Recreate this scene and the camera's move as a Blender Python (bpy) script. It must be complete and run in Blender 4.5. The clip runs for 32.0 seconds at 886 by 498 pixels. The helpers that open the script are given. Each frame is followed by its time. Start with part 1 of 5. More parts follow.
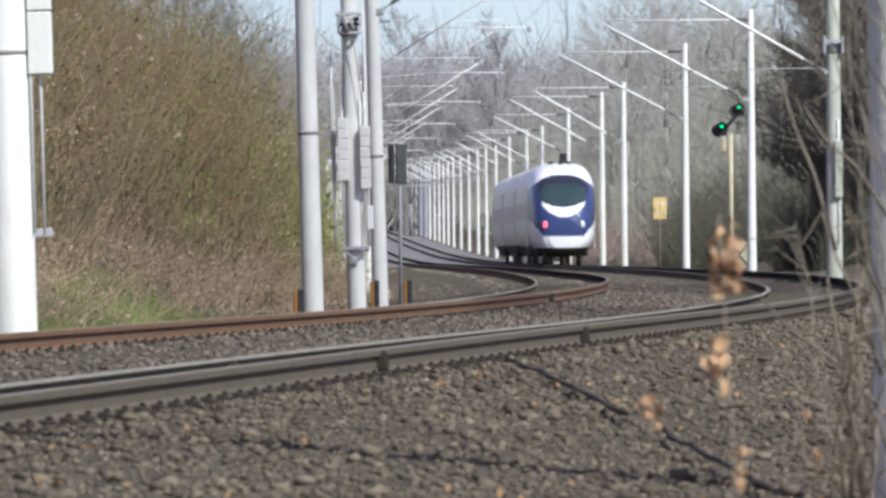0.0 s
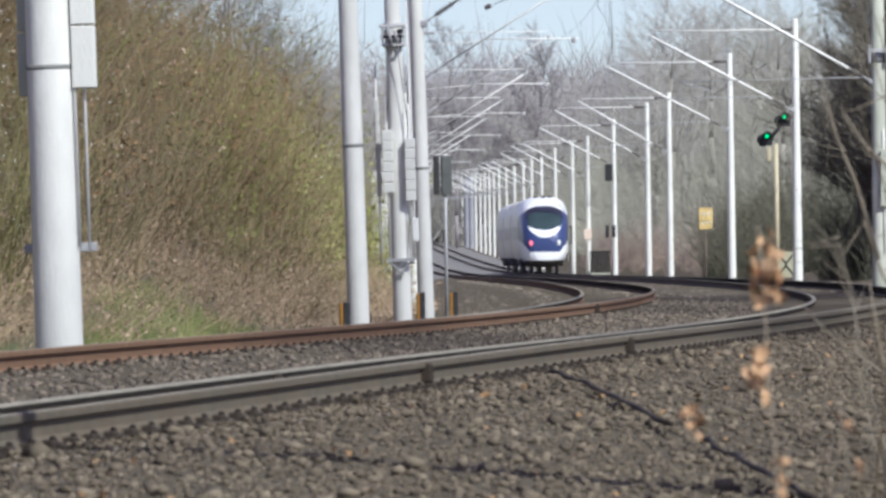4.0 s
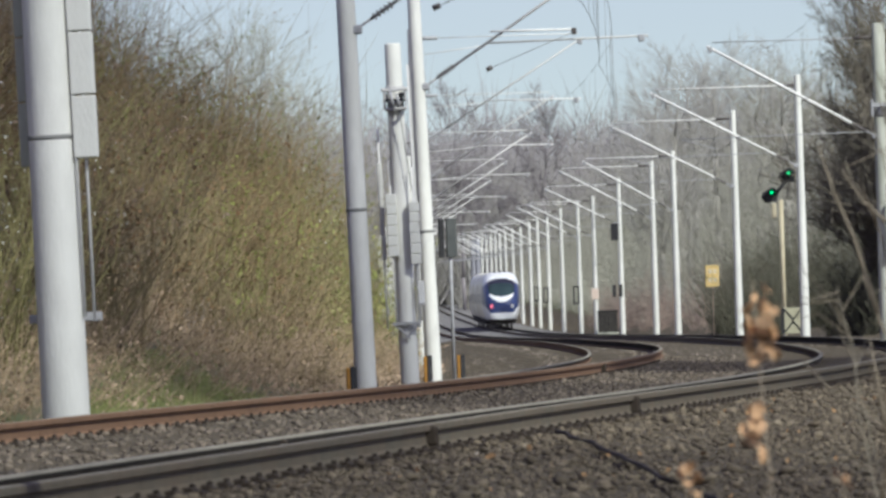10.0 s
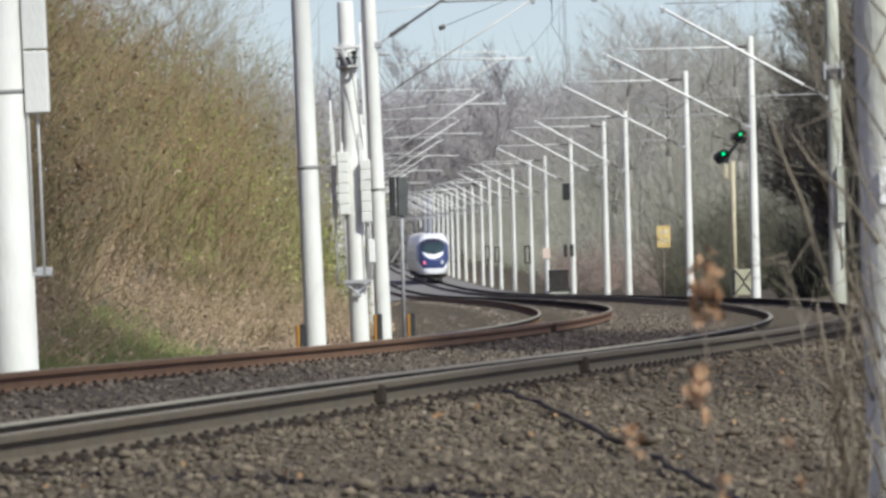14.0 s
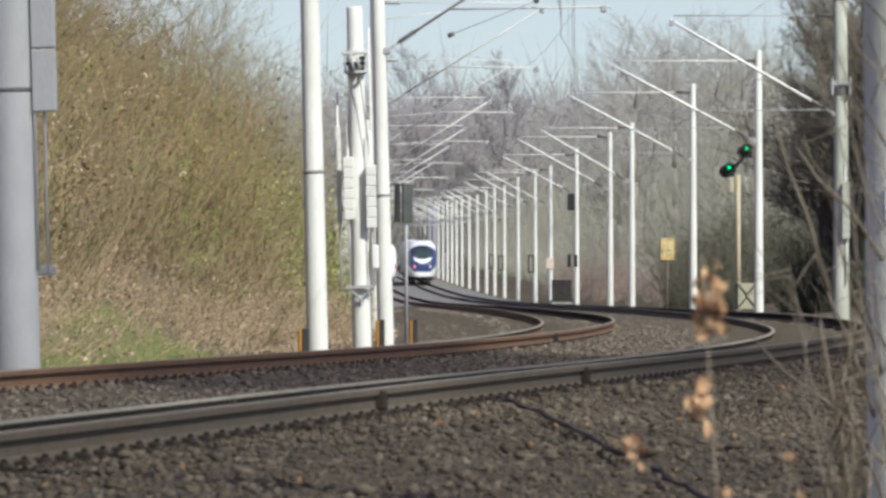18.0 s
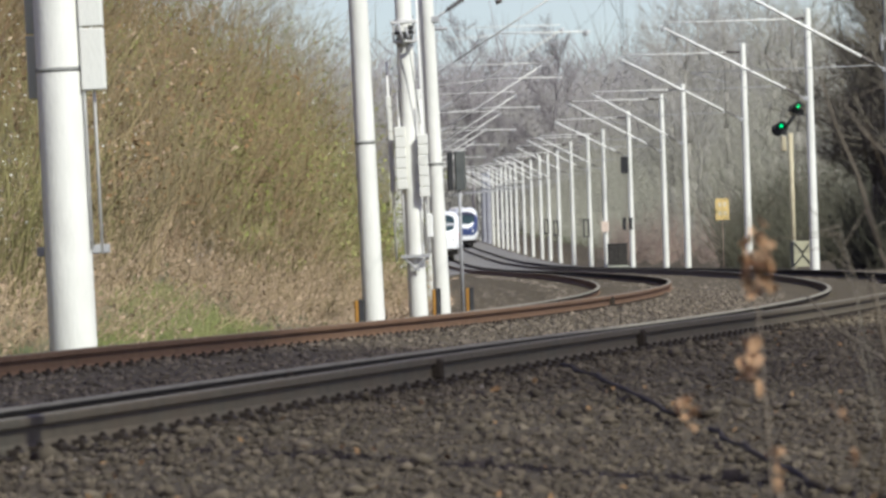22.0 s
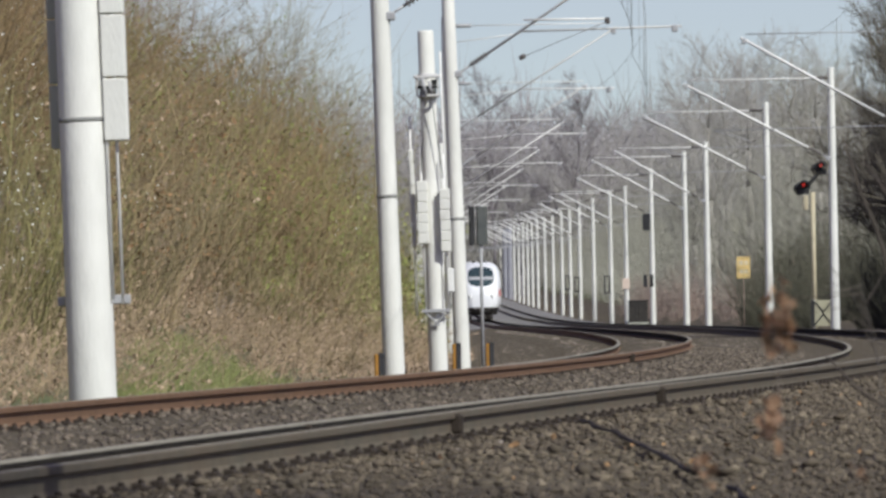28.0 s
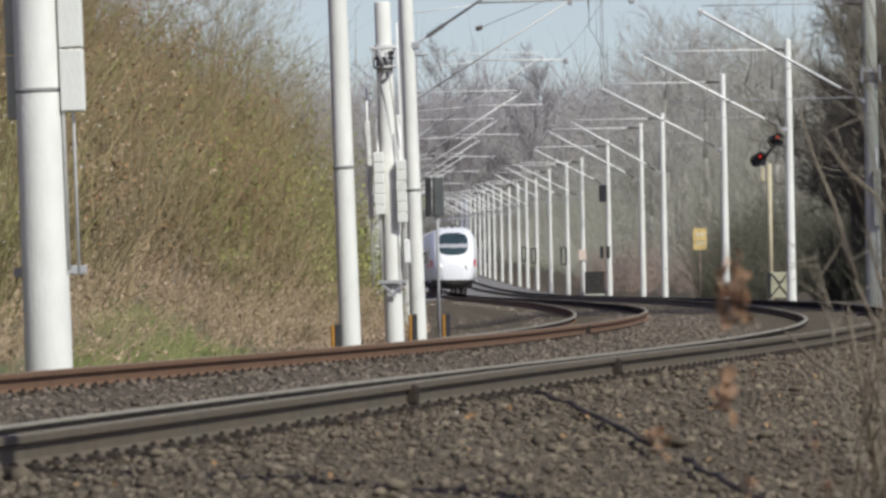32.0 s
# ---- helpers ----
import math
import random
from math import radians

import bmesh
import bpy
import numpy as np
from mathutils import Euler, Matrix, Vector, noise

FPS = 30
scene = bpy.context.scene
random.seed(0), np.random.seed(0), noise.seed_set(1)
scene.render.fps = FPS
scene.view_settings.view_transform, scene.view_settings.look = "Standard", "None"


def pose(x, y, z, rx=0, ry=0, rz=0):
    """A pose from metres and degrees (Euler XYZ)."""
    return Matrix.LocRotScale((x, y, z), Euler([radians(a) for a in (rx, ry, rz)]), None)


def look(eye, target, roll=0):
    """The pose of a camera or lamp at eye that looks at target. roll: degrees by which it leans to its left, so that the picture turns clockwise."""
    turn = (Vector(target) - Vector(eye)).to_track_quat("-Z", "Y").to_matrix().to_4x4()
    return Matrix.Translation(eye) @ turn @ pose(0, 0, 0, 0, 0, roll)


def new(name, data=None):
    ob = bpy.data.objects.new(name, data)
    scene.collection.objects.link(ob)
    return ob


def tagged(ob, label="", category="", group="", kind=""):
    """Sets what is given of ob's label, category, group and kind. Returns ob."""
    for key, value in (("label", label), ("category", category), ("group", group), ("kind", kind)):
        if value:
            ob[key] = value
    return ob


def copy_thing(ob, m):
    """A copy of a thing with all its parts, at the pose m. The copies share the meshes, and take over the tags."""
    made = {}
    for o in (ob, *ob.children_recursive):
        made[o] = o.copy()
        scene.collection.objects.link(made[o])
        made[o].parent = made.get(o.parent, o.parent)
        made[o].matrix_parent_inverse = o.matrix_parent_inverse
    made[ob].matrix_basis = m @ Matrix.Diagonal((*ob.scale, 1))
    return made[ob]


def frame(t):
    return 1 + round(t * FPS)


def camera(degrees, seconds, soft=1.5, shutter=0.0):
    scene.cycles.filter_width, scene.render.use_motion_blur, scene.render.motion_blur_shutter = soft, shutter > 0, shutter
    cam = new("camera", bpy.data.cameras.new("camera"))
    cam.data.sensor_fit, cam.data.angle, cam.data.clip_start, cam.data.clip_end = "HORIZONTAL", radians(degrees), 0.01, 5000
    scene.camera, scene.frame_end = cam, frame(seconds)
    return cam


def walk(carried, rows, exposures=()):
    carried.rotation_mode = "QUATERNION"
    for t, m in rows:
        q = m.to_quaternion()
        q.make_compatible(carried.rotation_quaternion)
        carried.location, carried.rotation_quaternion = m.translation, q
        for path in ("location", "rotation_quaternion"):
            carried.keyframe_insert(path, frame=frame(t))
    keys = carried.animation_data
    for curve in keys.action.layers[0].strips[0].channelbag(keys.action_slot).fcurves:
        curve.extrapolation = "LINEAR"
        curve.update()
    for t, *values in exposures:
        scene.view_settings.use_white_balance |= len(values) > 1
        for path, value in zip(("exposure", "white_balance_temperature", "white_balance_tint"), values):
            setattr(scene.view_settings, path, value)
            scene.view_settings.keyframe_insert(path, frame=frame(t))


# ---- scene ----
# ---- the camera: held in the hand, far lens, level with the rails ----
EYE = 2.0


def aim(turn, tilt, lean, across):
    t, e = radians(turn), radians(tilt)
    eye = Vector((across, 0.0, EYE))
    way = Vector((-math.sin(t) * math.cos(e), math.cos(t) * math.cos(e), math.sin(e)))
    return look(eye, eye + way * 100, lean)


cam = camera(5.6, 32.0, soft=3.0)
cam.data.dof.use_dof, cam.data.dof.focus_distance, cam.data.dof.aperture_fstop = True, 190.0, 18.0     # the nearest growth lies out of focus
walk(cam, [
    (0.0, aim(-0.2215, 0.0257, -0.408, -0.045)),
    (0.5, aim(-0.2497, 0.0286, -0.184, -0.046)),
    (1.0, aim(-0.3330, 0.0353, -0.399, -0.044)),
    (1.5, aim(-0.3863, 0.0253, -0.341, -0.038)),
    (2.0, aim(-0.2265, -0.0108, -0.742, -0.032)),
    (2.5, aim(-0.2062, -0.0667, -0.493, -0.031)),
    (3.0, aim(-0.1879, -0.0184, -0.436, -0.032)),
    (3.5, aim(-0.0119, 0.0185, -0.645, -0.032)),
    (5.5, aim(-0.0357, 0.3731, -1.116, -0.011)),
    (6.0, aim(-0.1402, -0.0539, -1.650, -0.008)),
    (6.5, aim(-0.2942, -0.0064, -1.314, -0.006)),
    (7.0, aim(-0.3185, 0.0791, -1.418, -0.005)),
    (7.5, aim(-0.4220, 0.2365, -1.324, -0.003)),
    (8.0, aim(-0.4283, 0.3347, -1.910, 0.000)),
    (8.5, aim(-0.3747, 0.4080, -1.929, -0.000)),
    (9.0, aim(-0.3340, 0.4683, -1.679, -0.002)),
    (9.5, aim(-0.2998, 0.4981, -1.930, 0.000)),
    (10.0, aim(0.1086, 0.4992, -1.865, 0.004)),
    (10.5, aim(0.1907, 0.4632, -1.642, 0.008)),
    (11.0, aim(0.2340, 0.3812, -1.391, 0.010)),
    (11.5, aim(0.0673, 0.3188, -1.294, 0.011)),
    (12.0, aim(0.1020, 0.2831, -1.494, 0.010)),
    (12.5, aim(0.1457, 0.2276, -1.580, 0.009)),
    (13.0, aim(0.0029, 0.1931, -1.089, 0.011)),
    (13.5, aim(-0.1708, 0.2103, -1.381, 0.016)),
    (14.0, aim(-0.1897, 0.2289, -1.370, 0.019)),
    (14.5, aim(-0.1780, 0.2253, -1.108, 0.019)),
    (16.5, aim(-0.0969, 0.2312, -0.698, 0.020)),
    (17.0, aim(-0.1081, 0.0783, -0.275, 0.018)),
    (17.5, aim(-0.1507, 0.2402, -0.323, 0.016)),
    (18.0, aim(-0.1662, 0.2757, -0.096, 0.016)),
    (18.5, aim(-0.1568, 0.3074, -0.195, 0.019)),
    (19.0, aim(-0.0819, 0.2316, -0.667, 0.025)),
    (19.5, aim(-0.0299, 0.1792, -0.718, 0.030)),
    (20.0, aim(0.0548, 0.1283, -0.817, 0.034)),
    (20.5, aim(0.1206, 0.0502, -0.688, 0.036)),
    (21.0, aim(0.1965, 0.0285, -0.963, 0.036)),
    (21.5, aim(0.2241, 0.1184, -1.615, 0.036)),
    (22.0, aim(0.1884, 0.0765, -1.779, 0.036)),
    (22.5, aim(0.5245, 0.1584, -1.852, 0.034)),
    (23.0, aim(0.4327, 0.2290, -1.358, 0.030)),
    (23.5, aim(0.0309, 0.3745, -0.970, 0.028)),
    (24.0, aim(-0.0126, 0.5457, -1.138, 0.030)),
    (24.5, aim(0.0455, 0.6042, -1.270, 0.032)),
    (25.0, aim(0.1095, 0.5933, -1.075, 0.033)),
    (25.5, aim(0.1783, 0.5533, -1.431, 0.032)),
    (26.0, aim(0.2906, 0.5093, -1.190, 0.032)),
    (26.5, aim(0.2916, 0.4753, -1.135, 0.033)),
    (28.5, aim(0.3444, 0.4219, -0.970, 0.037)),
    (29.0, aim(0.3549, 0.4222, -0.470, 0.036)),
    (29.5, aim(0.3964, 0.3612, -0.424, 0.033)),
    (30.0, aim(0.3467, 0.4545, -0.462, 0.033)),
    (30.5, aim(0.3467, 0.3944, -0.589, 0.035)),
    (31.0, aim(-0.0155, 0.2905, -0.486, 0.038)),
    (31.5, aim(0.0022, 0.2411, -0.858, 0.040)),
    (32.0, aim(0.0419, 0.2381, -0.988, 0.040)),
], exposures=[(0, 0.24, 5960, 5), (3.5, 0.24, 5960, 5), (6, 0.22, 6070, 4.5), (8, 0.16, 6100, 4), (10, 0.0, 6180, 1.5), (13, 0.06, 6200, 2.5), (17, 0.12, 6300, 1.5), (20, 0.11, 6380, 2), (23, 0.08, 6320, 2.5), (25, -0.16, 6260, 4.5), (32, -0.12, 6300, 4)])

# ---- sky and sun ----
SUN_TURN, SUN_UP = radians(141), radians(44)     # clockwise from straight ahead, and above the horizon
world = bpy.data.worlds.new("sky")
scene.world = world
world.use_nodes = True
_nt = world.node_tree
_nt.nodes.clear()
_sky = _nt.nodes.new("ShaderNodeTexSky")
_sky.sky_type = "NISHITA"
_sky.sun_disc = False
_sky.sun_elevation = SUN_UP
_sky.sun_rotation = SUN_TURN
_sky.air_density = 1.0
_sky.dust_density = 0.5
_sky.ozone_density = 1.2
_at = _nt.nodes.new("ShaderNodeTexCoord")
_lift = _nt.nodes.new("ShaderNodeMapping")          # a clear, hazeless horizon
_lift.inputs["Location"].default_value = (0, 0, 0.05)
_nt.links.new(_at.outputs["Generated"], _lift.inputs["Vector"])
_nt.links.new(_lift.outputs[0], _sky.inputs[0])
_bg = _nt.nodes.new("ShaderNodeBackground")
_bg.inputs["Strength"].default_value = 0.082
_out = _nt.nodes.new("ShaderNodeOutputWorld")
_thin = _nt.nodes.new("ShaderNodeHueSaturation")     # thin high cloud: paler than clear air
_thin.inputs["Saturation"].default_value = 0.74
_thin.inputs["Hue"].default_value = 0.565
_thin.inputs["Value"].default_value = 1.31
_nt.links.new(_sky.outputs[0], _thin.inputs["Color"])
_nt.links.new(_thin.outputs[0], _bg.inputs[0])
_nt.links.new(_bg.outputs[0], _out.inputs[0])
sun_data = bpy.data.lights.new("sun", "SUN")
sun_data.energy = 5.0
sun_data.angle = radians(0.6)
sun_data.color = (1.0, 0.96, 0.9)
sun = new("sun", sun_data)
_to_sun = Vector((math.sin(SUN_TURN) * math.cos(SUN_UP), math.cos(SUN_TURN) * math.cos(SUN_UP), math.sin(SUN_UP)))
sun.matrix_world = look(_to_sun * 500, (0, 0, 0))


# ---- materials ----
def material(name, c1, c2, scale=8.0, rough=0.8, metal=0.0, bump=0.0, bump_scale=60.0, c3=None, scale2=0.8, amount2=0.5,
             per_object=0.0, per_island=0.0, coords="Object", stretch=(1, 1, 1), spec=0.4):
    m = bpy.data.materials.new(name)
    m.use_nodes = True
    nt = m.node_tree
    b = nt.nodes["Principled BSDF"]
    b.inputs["Roughness"].default_value = rough
    b.inputs["Metallic"].default_value = metal
    b.inputs["Specular IOR Level"].default_value = spec
    tc = nt.nodes.new("ShaderNodeTexCoord")
    mp = nt.nodes.new("ShaderNodeMapping")
    mp.inputs["Scale"].default_value = stretch
    nt.links.new(tc.outputs[coords], mp.inputs["Vector"])

    def noise_at(s, detail=4.0):
        n = nt.nodes.new("ShaderNodeTexNoise")
        n.inputs["Scale"].default_value = s
        n.inputs["Detail"].default_value = detail
        nt.links.new(mp.outputs[0], n.inputs["Vector"])
        r = nt.nodes.new("ShaderNodeMapRange")
        r.inputs["From Min"].default_value, r.inputs["From Max"].default_value = 0.3, 0.7
        nt.links.new(n.outputs["Fac"], r.inputs["Value"])
        return r.outputs[0]

    def mix(fac, a, c):
        x = nt.nodes.new("ShaderNodeMix")
        x.data_type = "RGBA"
        for slot, v in ((0, fac), (6, a), (7, c)):
            if hasattr(v, "is_linked"):
                nt.links.new(v, x.inputs[slot])
            elif slot == 0:
                x.inputs[0].default_value = v
            else:
                x.inputs[slot].default_value = (*v, 1)
        return x.outputs[2]

    col = mix(noise_at(scale), c1, c2)
    if c3:
        f = noise_at(scale2, 3.0)
        k = nt.nodes.new("ShaderNodeMath")
        k.operation = "MULTIPLY"
        k.inputs[1].default_value = amount2
        nt.links.new(f, k.inputs[0])
        col = mix(k.outputs[0], col, c3)
    for amount, node, socket in ((per_object, "ShaderNodeObjectInfo", "Random"), (per_island, "ShaderNodeNewGeometry", "Random Per Island")):
        if amount:
            o = nt.nodes.new(node)
            r = nt.nodes.new("ShaderNodeMapRange")
            r.inputs["To Min"].default_value, r.inputs["To Max"].default_value = 1 - amount, 1 + amount
            nt.links.new(o.outputs[socket], r.inputs["Value"])
            h = nt.nodes.new("ShaderNodeHueSaturation")
            nt.links.new(r.outputs[0], h.inputs["Value"])
            nt.links.new(col, h.inputs["Color"])
            col = h.outputs[0]
    nt.links.new(col, b.inputs["Base Color"])
    if bump:
        u = nt.nodes.new("ShaderNodeBump")
        u.inputs["Strength"].default_value = bump
        u.inputs["Distance"].default_value = 0.02
        nt.links.new(noise_at(bump_scale), u.inputs["Height"])
        nt.links.new(u.outputs[0], b.inputs["Normal"])
    return m


def glowing(name, colour, strength):
    m = bpy.data.materials.new(name)
    m.use_nodes = True
    b = m.node_tree.nodes["Principled BSDF"]
    b.inputs["Base Color"].default_value = (*[c * 0.5 for c in colour], 1)
    b.inputs["Emission Color"].default_value = (*colour, 1)
    b.inputs["Emission Strength"].default_value = strength
    return m


GRAVEL = material("gravel_bed", (0.04, 0.031, 0.02), (0.16, 0.13, 0.083), 26, 0.95, bump=1.0, bump_scale=34, c3=(0.075, 0.058, 0.034), scale2=1.1, amount2=0.8)
STONE = material("ballast_stone", (0.108, 0.087, 0.06), (0.175, 0.146, 0.103), 3, 0.95, per_island=0.45, c3=(0.085, 0.066, 0.048), scale2=0.7, amount2=0.8)
STONE_MAUVE = material("ballast_stone_rusty", (0.082, 0.068, 0.051), (0.132, 0.111, 0.086), 3, 0.9, per_island=0.5, c3=(0.145, 0.116, 0.089), scale2=0.5, amount2=0.8)
EARTH = material("earth", (0.085, 0.063, 0.043), (0.155, 0.118, 0.08), 1.5, 0.95, bump=0.7, bump_scale=14, c3=(0.07, 0.1, 0.03), scale2=0.25, amount2=0.9)
GRASS = material("grass_blades", (0.1, 0.135, 0.036), (0.21, 0.225, 0.07), 0.8, 0.8, per_island=0.35, c3=(0.3, 0.27, 0.14), scale2=0.35, amount2=0.3)
DRY_GRASS = material("dry_grass", (0.26, 0.195, 0.135), (0.42, 0.325, 0.235), 0.7, 0.9, per_island=0.3, c3=(0.2, 0.13, 0.07), scale2=0.3, amount2=0.7)
RAIL_GREY = material("rail_steel_weathered", (0.08, 0.07, 0.05), (0.115, 0.1, 0.073), 6, 0.85, 0.0, bump=0.2, c3=(0.12, 0.085, 0.055), scale2=1.5)
RAIL_RUST = material("rail_steel_rusty", (0.11, 0.064, 0.036), (0.165, 0.097, 0.055), 5, 0.85, 0.0, bump=0.2, c3=(0.17, 0.09, 0.05), scale2=0.7)
RAIL_TOP = material("rail_head_polished", (0.2, 0.185, 0.15), (0.27, 0.25, 0.205), 2, 0.8, 0.0, spec=0.2)
CLIP = material("fastener_iron", (0.02, 0.015, 0.011), (0.045, 0.033, 0.024), 20, 0.8, 0.3)
SLEEPER = material("sleeper_concrete", (0.26, 0.22, 0.18), (0.36, 0.32, 0.27), 12, 0.9, bump=0.3, c3=(0.17, 0.12, 0.09), scale2=2, per_object=0.1)
CONCRETE_MOSSY = material("mast_concrete_mossy", (0.66, 0.65, 0.56), (0.78, 0.77, 0.68), 6, 0.85, bump=0.2, bump_scale=30, c3=(0.38, 0.4, 0.28), scale2=2.2, amount2=0.6, stretch=(1, 1, 0.4))
CONCRETE = material("mast_concrete", (0.68, 0.67, 0.625), (0.79, 0.78, 0.73), 5, 0.75, bump=0.15, bump_scale=30, c3=(0.5, 0.51, 0.47), scale2=1.2, amount2=0.4, stretch=(1, 1, 0.35))
CONCRETE_OLD = material("mast_concrete_stained", (0.47, 0.47, 0.41), (0.6, 0.6, 0.54), 6, 0.85, bump=0.2, bump_scale=30, c3=(0.25, 0.27, 0.2), scale2=1.6, amount2=0.7, stretch=(1, 1, 0.3))
BAND = material("mast_band", (0.2, 0.2, 0.19), (0.3, 0.3, 0.28), 8, 0.8)
GALV = material("galvanised_steel", (0.78, 0.77, 0.74), (0.86, 0.85, 0.82), 14, 0.5, 0.0, c3=(0.7, 0.69, 0.66), scale2=2)
GALV_GREY = material("galvanised_steel_weathered", (0.5, 0.5, 0.49), (0.62, 0.61, 0.59), 14, 0.5, 0.0, c3=(0.44, 0.42, 0.4), scale2=2)
GALV_DULL = material("galvanised_steel_dull", (0.32, 0.32, 0.33), (0.43, 0.43, 0.44), 14, 0.6, 0.1)
INSULATOR = material("insulator_brown", (0.07, 0.06, 0.055), (0.11, 0.095, 0.088), 10, 0.3)
WIRE = material("wire_dark", (0.14, 0.14, 0.14), (0.22, 0.21, 0.2), 4, 0.6, 0.2)
BLACK = material("black_painted_steel", (0.014, 0.014, 0.015), (0.03, 0.03, 0.032), 10, 0.55)
WHITE = material("white_enamel", (0.74, 0.74, 0.72), (0.82, 0.82, 0.8), 7, 0.5, c3=(0.6, 0.59, 0.55), scale2=3, amount2=0.4)
YELLOW = material("yellow_enamel", (0.66, 0.47, 0.16), (0.76, 0.57, 0.24), 7, 0.5, c3=(0.55, 0.4, 0.18), scale2=3, amount2=0.5)
ORANGE = material("orange_marker", (0.25, 0.115, 0.014), (0.34, 0.16, 0.02), 9, 0.6, c3=(0.4, 0.22, 0.05), scale2=4, amount2=0.5)
BOX_GREY = material("cabinet_grey", (0.05, 0.055, 0.055), (0.09, 0.095, 0.09), 4, 0.6)
POST_TAN = material("post_tan_paint", (0.45, 0.4, 0.28), (0.55, 0.5, 0.36), 6, 0.7, c3=(0.35, 0.28, 0.18), scale2=2)
POST_PALE = material("enamel_dirty_white", (0.36, 0.35, 0.24), (0.47, 0.45, 0.32), 6, 0.6, c3=(0.26, 0.24, 0.16), scale2=3)
BARK = material("bark_grey", (0.13, 0.11, 0.095), (0.24, 0.21, 0.18), 9, 0.95, bump=0.5, c3=(0.1, 0.09, 0.07), scale2=0.8)
TWIG_GREY = material("twigs_grey", (0.15, 0.125, 0.1), (0.29, 0.25, 0.21), 0.4, 0.9, per_island=0.4)
# far trees: haze of the distance is put into this pale colour
TWIG_FAR = material("twigs_far_hazed", (0.29, 0.275, 0.255), (0.4, 0.385, 0.36), 0.05, 0.95, per_island=0.12)
TWIG_BROWN = material("twigs_brown", (0.125, 0.09, 0.054), (0.34, 0.25, 0.152), 0.7, 0.9, per_island=0.45, c3=(0.19, 0.18, 0.08), scale2=0.3, amount2=0.6)
TWIG_DARK = material("twigs_dark", (0.12, 0.105, 0.08), (0.22, 0.195, 0.15), 0.6, 0.9, per_island=0.35)
# brush under the trees: their shade is put into this dark colour
TWIG_SHADE = material("twigs_shade_olive", (0.052, 0.051, 0.035), (0.11, 0.105, 0.071), 0.5, 0.9, per_island=0.35)
TWIG_NEAR = material("twigs_near", (0.12, 0.1, 0.07), (0.24, 0.2, 0.15), 5, 0.85, per_island=0.2)
BUD = material("young_leaves", (0.135, 0.165, 0.04), (0.29, 0.315, 0.085), 0.7, 0.8, per_island=0.35)
LEAF_BRIGHT = material("young_leaves_bright", (0.19, 0.215, 0.065), (0.34, 0.35, 0.125), 0.7, 0.8, per_island=0.35)
STALK = material("stalk_pale", (0.22, 0.18, 0.13), (0.34, 0.28, 0.21), 6, 0.85)
LEAF_DEAD = material("dead_leaves", (0.32, 0.175, 0.085), (0.56, 0.37, 0.22), 22, 0.85, per_object=0.55)
LEAF_BROWN = material("withered_leaves", (0.2, 0.115, 0.055), (0.32, 0.2, 0.1), 0.9, 0.85, per_island=0.4)
BLOSSOM = material("blossom_white", (0.72, 0.72, 0.66), (0.85, 0.85, 0.8), 3, 0.7)
TRAIN_WHITE = material("train_paint_white", (0.76, 0.77, 0.78), (0.82, 0.82, 0.83), 0.5, 0.3, spec=0.5, c3=(0.7, 0.7, 0.7), scale2=0.3, amount2=0.3)
PLATE_BEIGE = material("plate_faded_beige", (0.6, 0.48, 0.4), (0.68, 0.56, 0.47), 7, 0.6)
PALE_BAR = material("faded_print", (0.6, 0.52, 0.34), (0.7, 0.62, 0.44), 9, 0.6)
TRAIN_PANE = material("side_pane_dusty", (0.56, 0.55, 0.5), (0.62, 0.61, 0.56), 0.5, 0.3)
TRAIN_GREY = material("train_paint_beige", (0.74, 0.71, 0.6), (0.8, 0.77, 0.66), 0.5, 0.35, spec=0.5)
TRAIN_BLUE = material("train_paint_blue", (0.03, 0.045, 0.13), (0.04, 0.06, 0.165), 0.5, 0.3, spec=0.5)
TRAIN_PLUM = material("train_visor_dark", (0.022, 0.022, 0.04), (0.034, 0.034, 0.055), 0.5, 0.3)
TRAIN_RED = material("train_paint_red", (0.55, 0.03, 0.05), (0.65, 0.04, 0.06), 0.5, 0.35)
GLASS_DARK = material("glass_dark", (0.025, 0.042, 0.048), (0.045, 0.07, 0.075), 0.4, 0.2, spec=0.5)
UNDERFRAME = material("underframe_grime", (0.02, 0.018, 0.016), (0.05, 0.045, 0.04), 4, 0.8)
WHEEL = material("wheel_steel", (0.16, 0.15, 0.14), (0.3, 0.28, 0.26), 8, 0.45, 0.6)
TWIG_OLIVE = material("twigs_olive", (0.105, 0.108, 0.043), (0.275, 0.265, 0.11), 0.7, 0.9, per_island=0.45, c3=(0.22, 0.15, 0.08), scale2=0.3, amount2=0.6)
TWIG_DRY = material("stalks_dry_rosy", (0.23, 0.165, 0.108), (0.42, 0.31, 0.215), 0.6, 0.9, per_island=0.4, c3=(0.25, 0.2, 0.1), scale2=0.25, amount2=0.6)
TWIG_RUST = material("twigs_rusty", (0.115, 0.07, 0.038), (0.26, 0.16, 0.088), 0.5, 0.9, per_island=0.45, c3=(0.165, 0.145, 0.065), scale2=0.22, amount2=0.7)
TWIG_RED = material("twigs_reddish", (0.17, 0.095, 0.055), (0.28, 0.165, 0.1), 0.5, 0.9, per_island=0.35)
# rosy brush, far bark, wood twigs: lightened, with haze in the colour
TWIG_ROSY = material("twigs_rosy", (0.25, 0.178, 0.14), (0.37, 0.275, 0.228), 0.3, 0.95, per_island=0.3, c3=(0.22, 0.19, 0.17), scale2=0.05, amount2=0.8)
